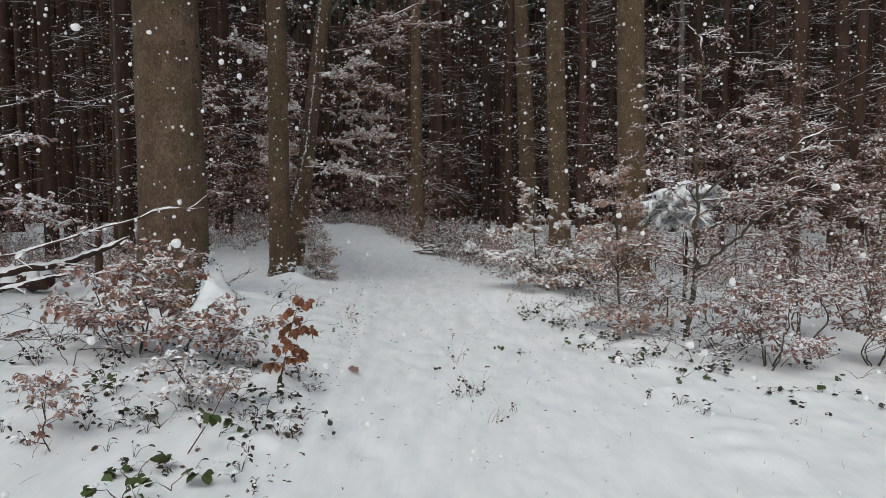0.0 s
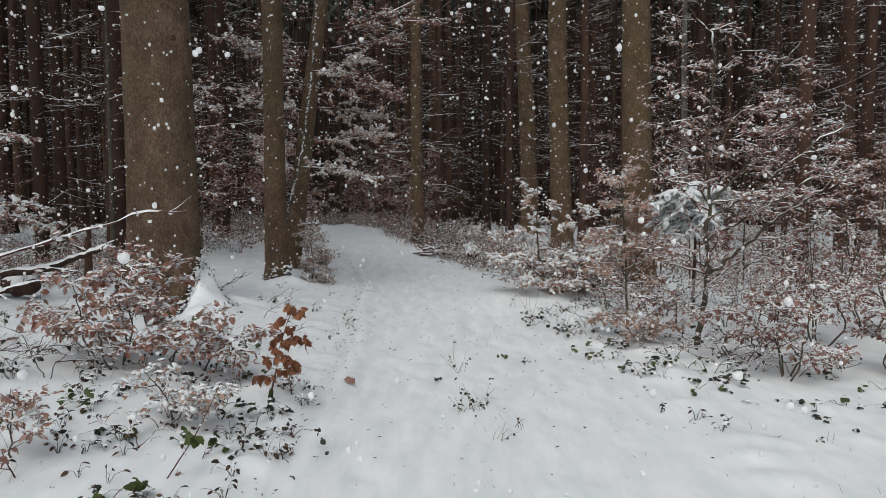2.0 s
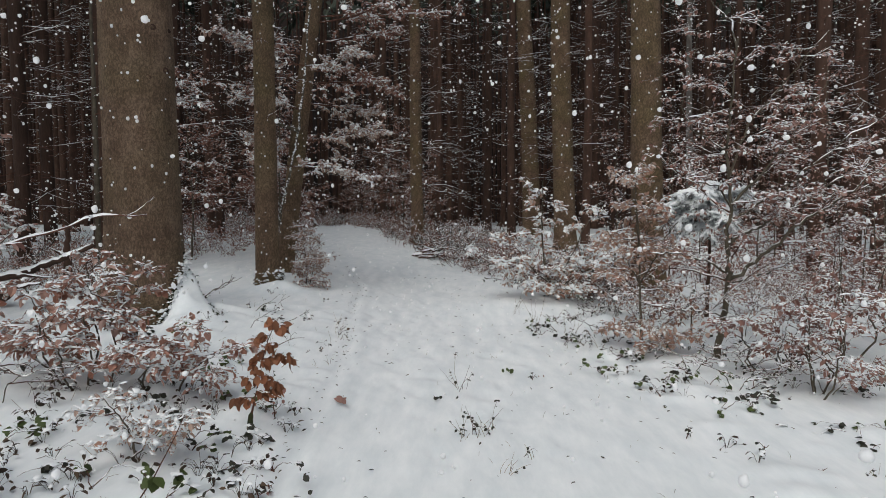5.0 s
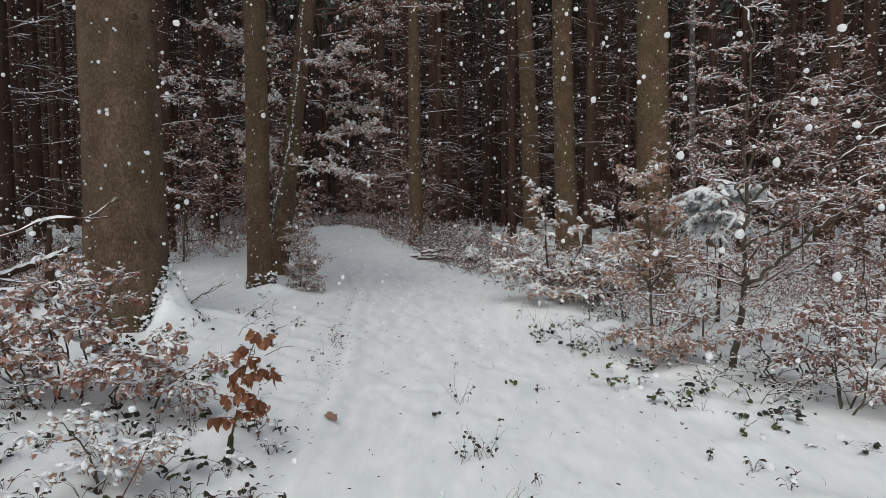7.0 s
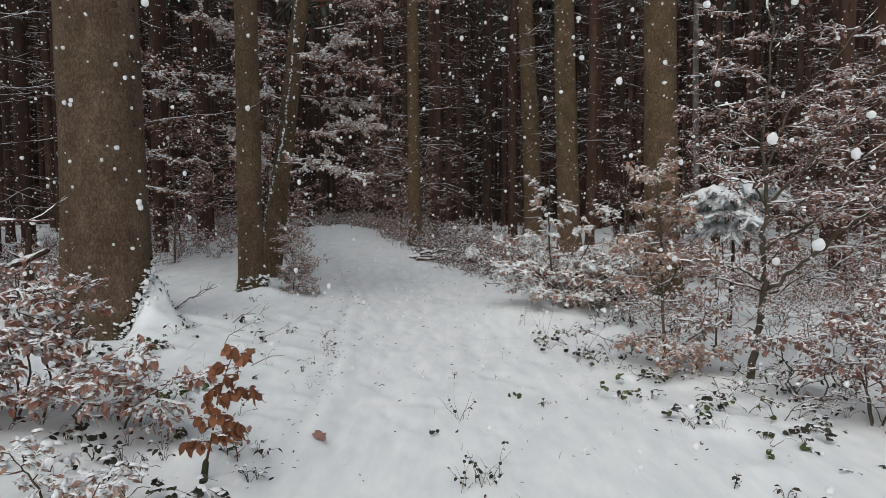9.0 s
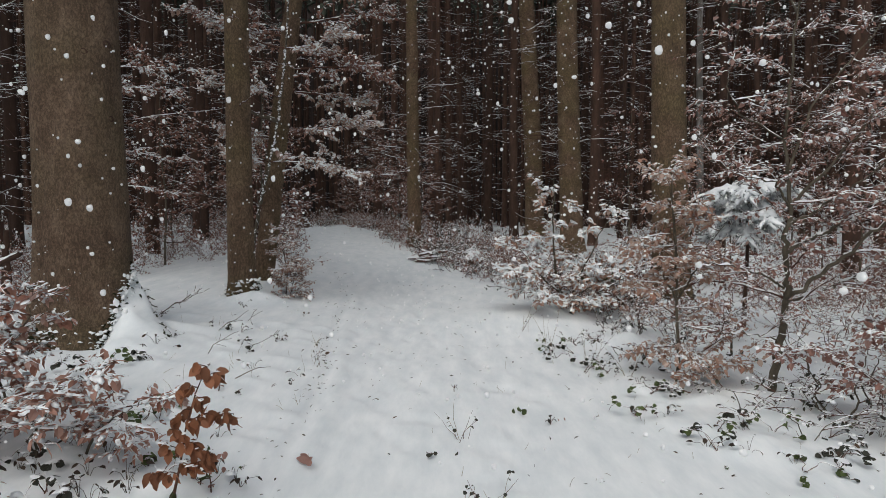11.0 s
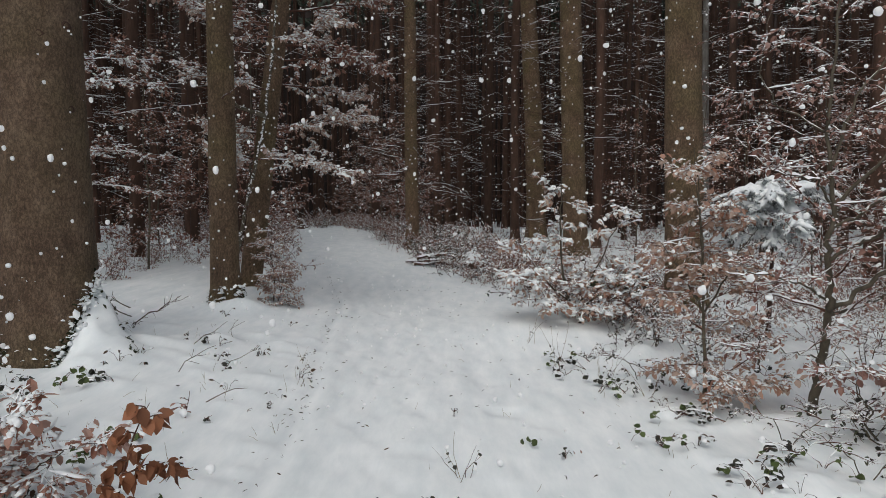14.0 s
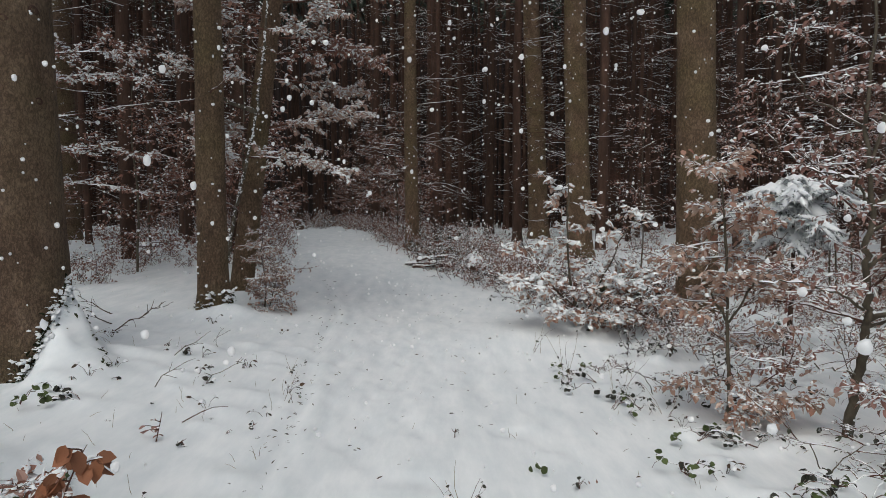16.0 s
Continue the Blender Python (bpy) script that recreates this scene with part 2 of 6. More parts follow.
# ---------------------------------------------------------------- mesh tools
class Soup:
    """Vertices and faces gathered from many small pieces, turned into one mesh."""

    def __init__(self):
        self.v, self.f, self.n = [], {3: [], 4: []}, 0

    def add(self, V, *faces):
        for F in faces:
            F = np.asarray(F, dtype=np.int64)
            self.f[F.shape[1]].append(F + self.n)
        self.v.append(np.asarray(V, dtype=np.float64))
        self.n += len(V)

    def tube(self, P, R, sides=5, cap=True):
        """A tube along the points P with the radii R."""
        P = np.asarray(P, float)
        k = len(P)
        R = np.broadcast_to(np.asarray(R, float), (k,))
        D = np.gradient(P, axis=0)
        D /= np.linalg.norm(D, axis=1, keepdims=True) + 1e-9
        ref = np.array((0.0, 0.0, 1.0)) if abs(D[:, 2]).mean() < 0.8 else np.array((1.0, 0.0, 0.0))
        A = np.cross(D, ref)
        A /= np.linalg.norm(A, axis=1, keepdims=True) + 1e-9
        B = np.cross(D, A)
        w = np.arange(sides) * 2 * np.pi / sides
        V = P[:, None] + R[:, None, None] * (A[:, None] * np.cos(w)[None, :, None] + B[:, None] * np.sin(w)[None, :, None])
        i, j = np.meshgrid(np.arange(k - 1), np.arange(sides), indexing="ij")
        a, b = i * sides + j, i * sides + (j + 1) % sides
        Q = np.stack([a, b, b + sides, a + sides], -1).reshape(-1, 4)
        self.add(V.reshape(-1, 3), Q)

    def ridge(self, P, R, rng, thick=1.0):
        """Snow lying along the top of a branch."""
        P = np.asarray(P, float)
        k = len(P)
        R = np.broadcast_to(np.asarray(R, float), (k,))
        if R.max() > 0.018 and k < 20:
            u = np.linspace(0, k - 1, 3 * k)
            P, R, k = np.stack([np.interp(u, np.arange(k), P[:, c]) for c in range(3)], 1), np.interp(u, np.arange(k), R), 3 * k
        D = np.gradient(P, axis=0)
        D /= np.linalg.norm(D, axis=1, keepdims=True) + 1e-9
        flat = np.clip(1.25 - np.abs(D[:, 2]) * 1.25, 0, 1)
        if flat.mean() < 0.2:
            return
        S = np.stack([D[:, 1], -D[:, 0], np.zeros(k)], 1)
        S /= np.linalg.norm(S, axis=1, keepdims=True) + 1e-6
        lump = np.clip(rng.uniform(-0.45, 1.25, k), 0, 2) * flat * thick
        if R.max() > 0.018 and k > 8:
            for _ in range(2):
                lump[1:-1] = (lump[:-2] + 2 * lump[1:-1] + lump[2:]) / 4
        w = (R * 0.9 + 0.004 * thick) * (0.25 + 0.75 * lump)
        h = R + (0.006 + 0.25 * R) * lump * 1.5
        h[0] = h[-1] = R[0] * 0.4
        up = np.array((0, 0, 1.0))
        rows = [P + S * w[:, None] + up * (R * 0.2)[:, None], P + S * (w * rng.uniform(-0.3, 0.3, k))[:, None] + up * h[:, None], P - S * w[:, None] + up * (R * 0.2)[:, None]]
        if R.max() > 0.018:
            h = h * 1.25
            rows = [P + S * (w * c)[:, None] + up * (R * 0.15 + (h - R * 0.15) * g * rng.uniform(0.85, 1.1, k))[:, None] for c, g in ((1.0, 0.0), (0.85, 0.62), (0.1, 1.0), (-0.8, 0.66), (-1.0, 0.0))]
        m = len(rows)
        V = np.stack(rows, 1)
        i, j = np.meshgrid(np.arange(k - 1), np.arange(m - 1), indexing="ij")
        a = i * m + j
        self.add(V.reshape(-1, 3), np.stack([a, a + 1, a + m + 1, a + m], -1).reshape(-1, 4))

    def sliver(self, p, q, r, lift=0.0):
        """A twig tip too thin to show its sides, as two crossed slivers."""
        p, q = p + np.array((0, 0, lift)), q + np.array((0, 0, lift * 0.4))
        d = unit(q - p)
        a = np.cross(d, (0.3, 0.1, 1.0))
        a = a / (np.linalg.norm(a) + 1e-9) * r
        b = np.cross(d, a)
        self.add([p + a, p - a, q, p + b, p - b, q], [(0, 1, 2), (3, 4, 5)])

    def stamp(self, T, faces, P, X, Y, Z):
        """Copies of the template T at the points P along the axes X, Y, Z (already scaled)."""
        T = np.asarray(T, float)
        n, k = len(P), len(T)
        if not n:
            return
        V = P[:, None] + X[:, None] * T[None, :, 0, None] + Y[:, None] * T[None, :, 1, None] + Z[:, None] * T[None, :, 2, None]
        F = np.asarray(faces)
        F = (np.arange(n)[:, None, None] * k + F[None]).reshape(-1, F.shape[1])
        self.add(V.reshape(-1, 3), F)

    def mesh(self, name, mat, smooth=True):
        me = bpy.data.meshes.new(name)
        V = np.concatenate(self.v)
        me.vertices.add(len(V))
        me.vertices.foreach_set("co", V.ravel())
        parts = [np.concatenate(self.f[k]) for k in (3, 4) if self.f[k]]
        loops = np.concatenate([p.ravel() for p in parts])
        sizes = np.concatenate([np.full(len(p), p.shape[1]) for p in parts])
        me.loops.add(len(loops))
        me.loops.foreach_set("vertex_index", loops)
        me.polygons.add(len(sizes))
        me.polygons.foreach_set("loop_start", np.concatenate([[0], np.cumsum(sizes)[:-1]]))
        me.polygons.foreach_set("loop_total", sizes)
        me.polygons.foreach_set("use_smooth", np.full(len(sizes), smooth))
        me.update(calc_edges=True)
        me.validate()
        me.materials.append(mat)
        return me


def thing(name, x, y, z, label, category, group="", turn=0.0, size=1.0):
    ob = new(name)
    ob.empty_display_size = 0.2
    ob.matrix_basis = pose(x, y, z, 0, 0, turn) @ Matrix.Scale(size, 4)
    return tagged(ob, label, category, group)


def part(name, soup, mat, parent, label="", smooth=True):
    if not soup.n:
        return None
    ob = new(name, soup.mesh(name, mat, smooth))
    ob.parent = parent
    if name in ("foliage", "snow_load", "crown", "dry_tangle"):
        tagged(ob, kind="stuff")
    return tagged(ob, label) if label else ob


LEAF_T = [(0, 0, 0), (.28, .5, .10), (.68, .42, .06), (1, 0, -.10), (.68, -.42, .06), (.28, -.5, .10), (.32, 0, 0), (.7, 0, -.02)]
LEAF_F = [(0, 6, 1), (1, 6, 7), (1, 7, 2), (2, 7, 3), (0, 5, 6), (5, 7, 6), (5, 4, 7), (4, 3, 7)]
SMALL_T = [(0, 0, 0), (.45, .5, .1), (1, 0, -.05), (.45, -.5, .1)]
SMALL_F = [(0, 2, 1), (0, 3, 2)]
CAP_T = [(-.5, 0, 0), (-.15, .5, 0), (.35, .42, -.05), (.6, 0, -.1), (.35, -.42, -.05), (-.15, -.5, 0), (-.1, .1, .42), (.3, -.05, .34)]
CAP_F = [(0, 1, 6), (1, 2, 6), (2, 7, 6), (2, 3, 7), (3, 4, 7), (4, 5, 6), (4, 6, 7), (5, 0, 6)]
_w = np.arange(5) * 2 * np.pi / 5
DOME_T = np.concatenate([np.stack([.5 * np.cos(_w), .5 * np.sin(_w), -.12 + 0 * _w], 1), np.stack([.46 * np.cos(_w + .4), .44 * np.sin(_w + .4), .16 + .05 * np.cos(_w * 2)], 1), [(0.03, 0.02, .42)]])
DOME_F = [(j, (j + 1) % 5, 5 + j) for j in range(5)] + [((j + 1) % 5, 5 + (j + 1) % 5, 5 + j) for j in range(5)] + [(5 + j, 5 + (j + 1) % 5, 10) for j in range(5)]


def unit(a):
    return a / (np.linalg.norm(a, axis=-1, keepdims=True) + 1e-9)


def leaves(soup, rng, P, D, length, aspect=0.62, small=False, curl=0.5):
    """Leaves at the points P, pointing along D."""
    n = len(P)
    if not n:
        return
    X = unit(D)
    Y = unit(np.cross(X, np.array((0, 0, 1.0)) + rng.normal(0, curl, (n, 3))))
    Z = np.cross(X, Y)
    Z *= np.sign(Z[:, 2:3] + 1e-6)
    L = length * rng.uniform(0.6, 1.15, (n, 1))
    T, F = (SMALL_T, SMALL_F) if small else (LEAF_T, LEAF_F)
    soup.stamp(T, F, P, X * L, Y * L * aspect * rng.uniform(0.6, 1.1, (n, 1)), Z * L * rng.uniform(0.4, 1.6, (n, 1)))


def caps(soup, rng, P, D, size, height=0.6, round_=False):
    """Clumps of snow lying at the points P."""
    n = len(P)
    if not n:
        return
    X = unit(np.stack([D[:, 0], D[:, 1], D[:, 2] * 0.5], 1))
    Y = unit(np.cross(np.array((0, 0, 1.0)), X))
    Z = np.cross(X, Y)
    s = size * rng.uniform(0.5, 1.3, (n, 1))
    T, F = (DOME_T, DOME_F) if round_ else (CAP_T, CAP_F)
    a, w = (1.25, 1.1) if round_ else (1.5, 1.0)
    U, V, W = X * s * rng.uniform(0.75, a, (n, 1)), Y * s * rng.uniform(0.65, w, (n, 1)), Z * s * height * rng.uniform(0.6, 1.4, (n, 1))
    for g in range(4):
        if len(P[g::4]):
            soup.stamp(np.array(T) + rng.normal(0, 0.07, (len(T), 3)), F, P[g::4], U[g::4], V[g::4], W[g::4])


def limb_line(rng, p, d, length, steps, wander=0.12, up=0.0):
    P = [np.array(p, float)]
    d = unit(np.array(d, float))
    for _ in range(steps):
        d = unit(d + rng.normal(0, wander, 3) + np.array((0, 0, up)))
        P.append(P[-1] + d * length / steps)
    return np.array(P)


def offshoots(rng, P, count, lo, hi, angle, flat=True):
    """Starts and directions of side shoots on the line P, left and right in turn."""
    out = []
    side = rng.choice((-1, 1))
    for t in np.sort(rng.uniform(lo, hi, count)):
        f = t * (len(P) - 1)
        i = min(int(f), len(P) - 2)
        p = P[i] + (P[i + 1] - P[i]) * (f - i)
        d = unit(P[i + 1] - P[i])
        s = np.cross(d, (0, 0, 1.0)) if flat and abs(d[2]) < 0.9 else unit(rng.normal(0, 1, 3))
        s = unit(s) * side
        side = -side
        a = radians(angle) * rng.uniform(0.7, 1.25)
        out.append((t, p, d * math.cos(a) + s * math.sin(a) + np.array((0, 0, rng.normal(0, 0.24)))))
    return out


class Bough:
    """What a spray of beech adds up to: wood, leaves and snow."""

    def __init__(self):
        self.wood, self.leaf, self.snow = Soup(), Soup(), Soup()


def spray(rng, b, P, r, twigs, twig_len, leaf_len=0.06, leaf_gap=0.045, snow=1.0, cap=0.45, small=False, up=0.02, bare=0.0, sub=2, clump=0.55):
    """A limb along P with flat side twigs, leaves on them and snow on top."""
    k = len(P)
    R = np.linspace(r, max(0.0022, r * 0.3), k)
    b.wood.tube(P, R, 5 if r > 0.012 else 4)
    if snow:
        b.snow.ridge(P, R, rng, snow)
    lines = []
    for t, p, d in offshoots(rng, P, twigs, 0.12, 0.98, 52):
        L = twig_len * (1.15 - 0.75 * t) * rng.uniform(0.6, 1.3)
        Q = limb_line(rng, p, d, L, 3, 0.16, up)
        rr = max(0.0022, r * 0.35)
        lines.append((Q, rr, L))
        for t2, p2, d2 in offshoots(rng, Q, sub, 0.25, 0.9, 45):
            L2 = L * rng.uniform(0.3, 0.55)
            lines.append((limb_line(rng, p2, d2, L2, 2, 0.15, up), 0.002, L2))
    lines.append((P[int(k * 0.5):], max(0.0022, r * 0.4), np.linalg.norm(P[-1] - P[int(k * 0.5)])))
    for Q, rr, L in lines:
        Rq = np.linspace(rr, 0.0014, len(Q))
        b.wood.tube(Q, Rq, 3)
        if snow:
            b.snow.ridge(Q, Rq, rng, snow * rng.uniform(0.5, 1.1))
        n = int(L / leaf_gap * (1 - bare) + rng.uniform(0, 1))
        if n:
            t = rng.uniform(0.15, 1.0, n) * (len(Q) - 1)
            i = np.minimum(t.astype(int), len(Q) - 2)
            pp = Q[i] + (Q[i + 1] - Q[i]) * (t - i)[:, None]
            dd = unit(Q[i + 1] - Q[i]) * 0.8 + rng.normal(0, 0.55, (n, 3)) - np.array((0, 0, 0.6))
            leaves(b.leaf, rng, pp, dd, leaf_len, small=small)
            on = rng.uniform(0, 1, n) < cap
            for part_size in ((0.62, 0.62) if not small else (1.0,)):
                k = on.sum()
                caps(b.snow, rng, pp[on] + unit(dd[on]) * leaf_len * rng.uniform(0.05, 0.6, (k, 1)) + rng.normal(0, leaf_len * 0.12, (k, 3)) * np.array((1, 1, 0.4)) + np.array((0, 0, 0.006)),
                     unit(dd[on]) + rng.normal(0, 0.3, (k, 3)), leaf_len * clump * part_size * 1.1, 0.44, not small)


def bough_parts(b, parent, leaf_mat, wood_mat=TWIG, name="branch"):
    part(name, b.wood, wood_mat, parent)
    part("foliage", b.leaf, leaf_mat, parent, smooth=False)
    part("snow_load", b.snow, SNOW_LOAD, parent)


def lattice(x, y, size, seed):
    """Smooth value noise from -1 to 1."""
    r = np.random.RandomState(seed).uniform(-1, 1, (257, 257))
    u, v = x / size + 500.3, y / size + 500.7
    i, j = np.floor(u).astype(int), np.floor(v).astype(int)
    a, c = u - i, v - j
    a, c = a * a * (3 - 2 * a), c * c * (3 - 2 * c)
    i, j = i % 256, j % 256
    return (r[i, j] * (1 - a) + r[i + 1, j] * a) * (1 - c) + (r[i, j + 1] * (1 - a) + r[i + 1, j + 1] * a) * c


# ---------------------------------------------------------------- lie of the land
def path_x(y):
    return np.interp(y, [-30, 0, 7, 12, 17, 28, 38, 60], [0.1, 0.05, 0.0, -0.45, -1.5, -4.0, -7.0, -15.0])


def land(x, y):
    """Height of the snow, without its small lumps."""
    x, y = np.asarray(x, float), np.asarray(y, float)
    left = np.clip(-(x + 0.55), 0, 3.2)
    z = -0.03 + (0.165 * np.minimum(left, 1.6) + 0.075 * np.clip(left - 1.6, 0, 9)) * np.clip((y + 3) / 8, 0, 1) * np.clip(1.6 - y / 30, 0.4, 1) * (1 - 0.18 * np.clip((y - 8.8) / 1.8, 0, 1))
    z += 0.011 * np.clip(y - 9, 0, 13) - 0.004 * np.clip(y - 26, 0, 40) - 0.035 * np.clip(y - 35, 0, 30)
    z -= 0.03 * np.clip(x - 2.0, 0, 2) * np.clip(1.5 - y / 12, 0, 1)
    # snow banked on the big root and running on along it
    dx, dy = x + 3.17, y - 8.17
    away = np.clip(np.hypot(dx, dy) - 0.40, 0, 9)
    turn = np.degrees(np.arctan2(dy, dx))
    aside = np.hypot(np.clip(dx, 0, 9), dy) * np.sin(np.radians(np.clip(turn + 50 * np.clip(away, 0, 0.8), -90, 90)))
    flank = np.where(aside > 0, np.exp(-(aside / (0.15 + 0.35 * away)) ** 2), 1 - np.clip(-aside / (0.31 + 0.5 * away), 0, 1) ** 3)
    bank = 0.56 * flank * np.exp(-away / 0.32) * np.clip(1 - away / 1.3, 0, 1) * (np.abs(turn) < 90)
    z = z - 0.07 * np.exp(-away / 0.25) * np.clip((-turn - 30) / 15, 0, 1) * np.clip((turn + 170) / 40, 0, 1)
    z = z + bank * (1 + 0.13 * lattice(x, y, 0.21, 31) + 0.12 * lattice(x, y, 0.09, 32))
    t = np.clip((x + 2.8) / 1.0, 0, 1)
    z = z + (0.08 - 0.05 * t) * np.exp(-(((y - 8.35 - 0.35 * t) / 0.22) ** 2)) * np.clip((x + 3.0) * 3, 0, 1) * np.clip((-1.7 - x) * 3, 0, 1)
    z = z + 0.12 * np.exp(-((x + 3.85) ** 2 + (y - 8.1) ** 2) / 0.12)
    for bx, by, h, s in ((-2.5, 10.7, 0.03, 0.35), (-2.33, 10.64, 0.11, 0.2), (-2.5, 11.8, 0.08, 0.4), (3.15, 11.65, 0.12, 0.6), (1.6, 10.7, 0.1, 0.8), (0.95, 10.4, 0.07, 0.6)):
        z = z + h * np.exp(-((x - bx) ** 2 + (y - by) ** 2) / (2 * s * s))
    return z


def at(x, y, sink=0.0):
    return float(land(x, y)) - sink


def steps_out(near, far, fine, top):
    """Coordinates with fine steps from near to far that grow beyond."""
    a = list(np.arange(near, far, fine))
    s, v = fine, far
    while v < top:
        a.append(v)
        s *= 1.13
        v += s
    a.append(top)
    return a


gx = np.array(sorted(set([round(-v, 4) for v in steps_out(0.0, 4.2, 0.042, 400)] + [round(v, 4) for v in steps_out(0.042, 4.4, 0.042, 400)])))
gy = np.array(sorted(set([round(1.8 - v, 4) for v in steps_out(0.0, 0.1, 0.06, 400)] + [round(1.0 + v, 4) for v in steps_out(0.8, 11.0, 0.044, 400)])))
X, Y = np.meshgrid(gx, gy, indexing="ij")
Z = land(X, Y)
near = np.exp(-np.clip(Y - 14, 0, 99) / 10) * np.exp(-np.clip(np.abs(X) - 5, 0, 99) / 4)
off = X - path_x(Y)
trod = np.exp(-(off / 1.0) ** 4)
Z += near * (0.004 * lattice(X, Y * 0.25, 0.45, 3) + 0.0032 * lattice(X + 0.25 * Y, Y * 0.4, 0.17, 4) * (0.5 + 0.7 * trod) + 0.002 * lattice(X, Y * 0.35, 0.09, 5) * (0.6 + trod)
             + 0.016 * lattice(X, Y * 0.6, 1.9, 6) * (1 - trod))
Z += near * 0.003 * lattice(X, Y * 0.6, 0.07, 15)
pits = np.clip(lattice(X + 0.2 * Y, Y * 0.45, 0.12, 8) - 0.25, 0, 1) * trod * near
Z -= 0.030 * pits
for rut, w, depth in ((-0.90, 0.05, 0.020), (-0.79, 0.05, -0.006), (-0.68, 0.05, 0.010), (-0.36, 0.07, 0.006), (0.12, 0.09, 0.006), (0.52, 0.14, 0.014), (0.78, 0.06, 0.009)):
    Z -= near * depth * np.exp(-((off - rut - 0.04 * lattice(X, Y, 1.1, 9)) / w) ** 2)
Z += 0.012 * np.clip(lattice(X, Y, 0.3, 12), 0, 1) * near * (1 - trod)
lumps = np.random.RandomState(33)
for _ in range(150):
    ly = lumps.uniform(3.9, 9.5)
    lx = lumps.uniform(-3.2, -1.0) if lumps.uniform() < 0.55 else 1.3 + lumps.exponential(0.9) + 0.1 * abs(ly - 9)
    lh, lr = lumps.uniform(0.012, 0.035), lumps.uniform(0.05, 0.12)
    Z += lh * np.exp(-((X - lx) ** 2 + ((Y - ly) * 1.2) ** 2) / (2 * lr * lr))
nx, ny = len(gx), len(gy)
I, J = np.meshgrid(np.arange(nx - 1), np.arange(ny - 1), indexing="ij")
A = I * ny + J
ground_soup = Soup()
ground_soup.add(np.stack([X, Y, Z], -1).reshape(-1, 3), np.stack([A, A + ny, A + ny + 1, A + 1], -1).reshape(-1, 4))
ground = tagged(new("ground", ground_soup.mesh("ground", SNOW)), "fresh white snow over a forest path with faint wheel ruts", "snow", kind="structure")

# far forest all round, trunks no longer told apart, its shade put into the colour
ring = Soup()
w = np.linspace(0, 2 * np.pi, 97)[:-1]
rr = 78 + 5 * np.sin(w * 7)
# kept low on the unseen side behind, to let light in
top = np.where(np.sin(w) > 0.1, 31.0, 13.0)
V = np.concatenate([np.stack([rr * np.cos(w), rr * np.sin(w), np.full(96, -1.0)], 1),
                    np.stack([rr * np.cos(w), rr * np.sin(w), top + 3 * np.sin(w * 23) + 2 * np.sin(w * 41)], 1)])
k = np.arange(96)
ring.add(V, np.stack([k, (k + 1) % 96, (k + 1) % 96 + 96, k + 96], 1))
tagged(new("backdrop", ring.mesh("backdrop", FAR)), "backdrop coloured as far spruce forest in deep shade, closing the view all round", "forest", kind="structure")


# ---------------------------------------------------------------- large trees
def trunk_soup(rng, lean, height, r, flare=0.5, roots=5, sides=20, rows=46, rough=0.03, low=-0.15, spread=0.08, buttress=()):
    """A tapered trunk with a flared, rooted foot. buttress: root ridges as (bearing, reach, width, height)."""
    s = Soup()
    z = low + (height - low) * np.linspace(0, 1, rows) ** 1.7
    w = np.arange(sides) * 2 * np.pi / sides
    ph = rng.uniform(0, 6.28)
    Zg, W = np.meshgrid(z, w, indexing="ij")
    fl = np.exp(-np.clip(Zg, 0, 99) / (0.9 * r + spread))
    R = r * (1 - 0.55 * np.clip(Zg, 0, 99) / height) * (1 + flare * fl * (0.6 + 0.6 * np.cos(roots * W + ph)))
    R = R * (1 + rough * (lattice(W * 3 + ph, Zg * 1.3, 0.8, 21) + 0.6 * lattice(W * 6, Zg * 5, 0.7, 22)))
    for bearing, reach, wide, tall in buttress:
        turn = (W - radians(bearing) + np.pi) % (2 * np.pi) - np.pi
        R = R + reach * np.exp(-(turn / wide) ** 2) * np.exp(-np.clip(Zg, 0, 99) / tall)
    cx = lean[0] * Zg + 0.02 * np.sin(Zg * 0.7 + ph)
    cy = lean[1] * Zg + 0.02 * np.cos(Zg * 0.6 + ph)
    P = np.stack([cx + R * np.cos(W), cy + R * np.sin(W), Zg], -1).reshape(-1, 3)
    i, j = np.meshgrid(np.arange(rows - 1), np.arange(sides), indexing="ij")
    a, b = i * sides + j, i * sides + (j + 1) % sides
    s.add(P, np.stack([a, b, b + sides, a + sides], -1).reshape(-1, 4))
    return s


def crown_soup(rng, lean, lo, hi, reach, count):
    """Drooping needle boughs of a spruce: long flat blades with ragged ends."""
    s = Soup()
    T = [(0, .02, 0), (.35, .11, -.05), (.7, .09, -.18), (1, 0, -.35), (.7, -.09, -.18), (.35, -.11, -.05), (0, -.02, 0), (.5, 0, .03)]
    F = [(0, 1, 7), (1, 2, 7), (2, 3, 7), (3, 4, 7), (4, 5, 7), (5, 6, 7), (6, 0, 7)]
    z = rng.uniform(lo, hi, count)
    a = rng.uniform(0, 6.28, count)
    L = reach * (0.25 + 0.9 * (hi - z) / (hi - lo)) * rng.uniform(0.6, 1.15, count)
    D = np.stack([np.cos(a), np.sin(a), rng.uniform(-0.45, 0.05, count)], 1)
    S = np.stack([-np.sin(a), np.cos(a), np.zeros(count)], 1)
    U = np.cross(D, S)
    P = np.stack([lean[0] * z, lean[1] * z, z], 1)
    s.stamp(T, F, P, D * L[:, None], S * L[:, None], U * L[:, None])
    return s


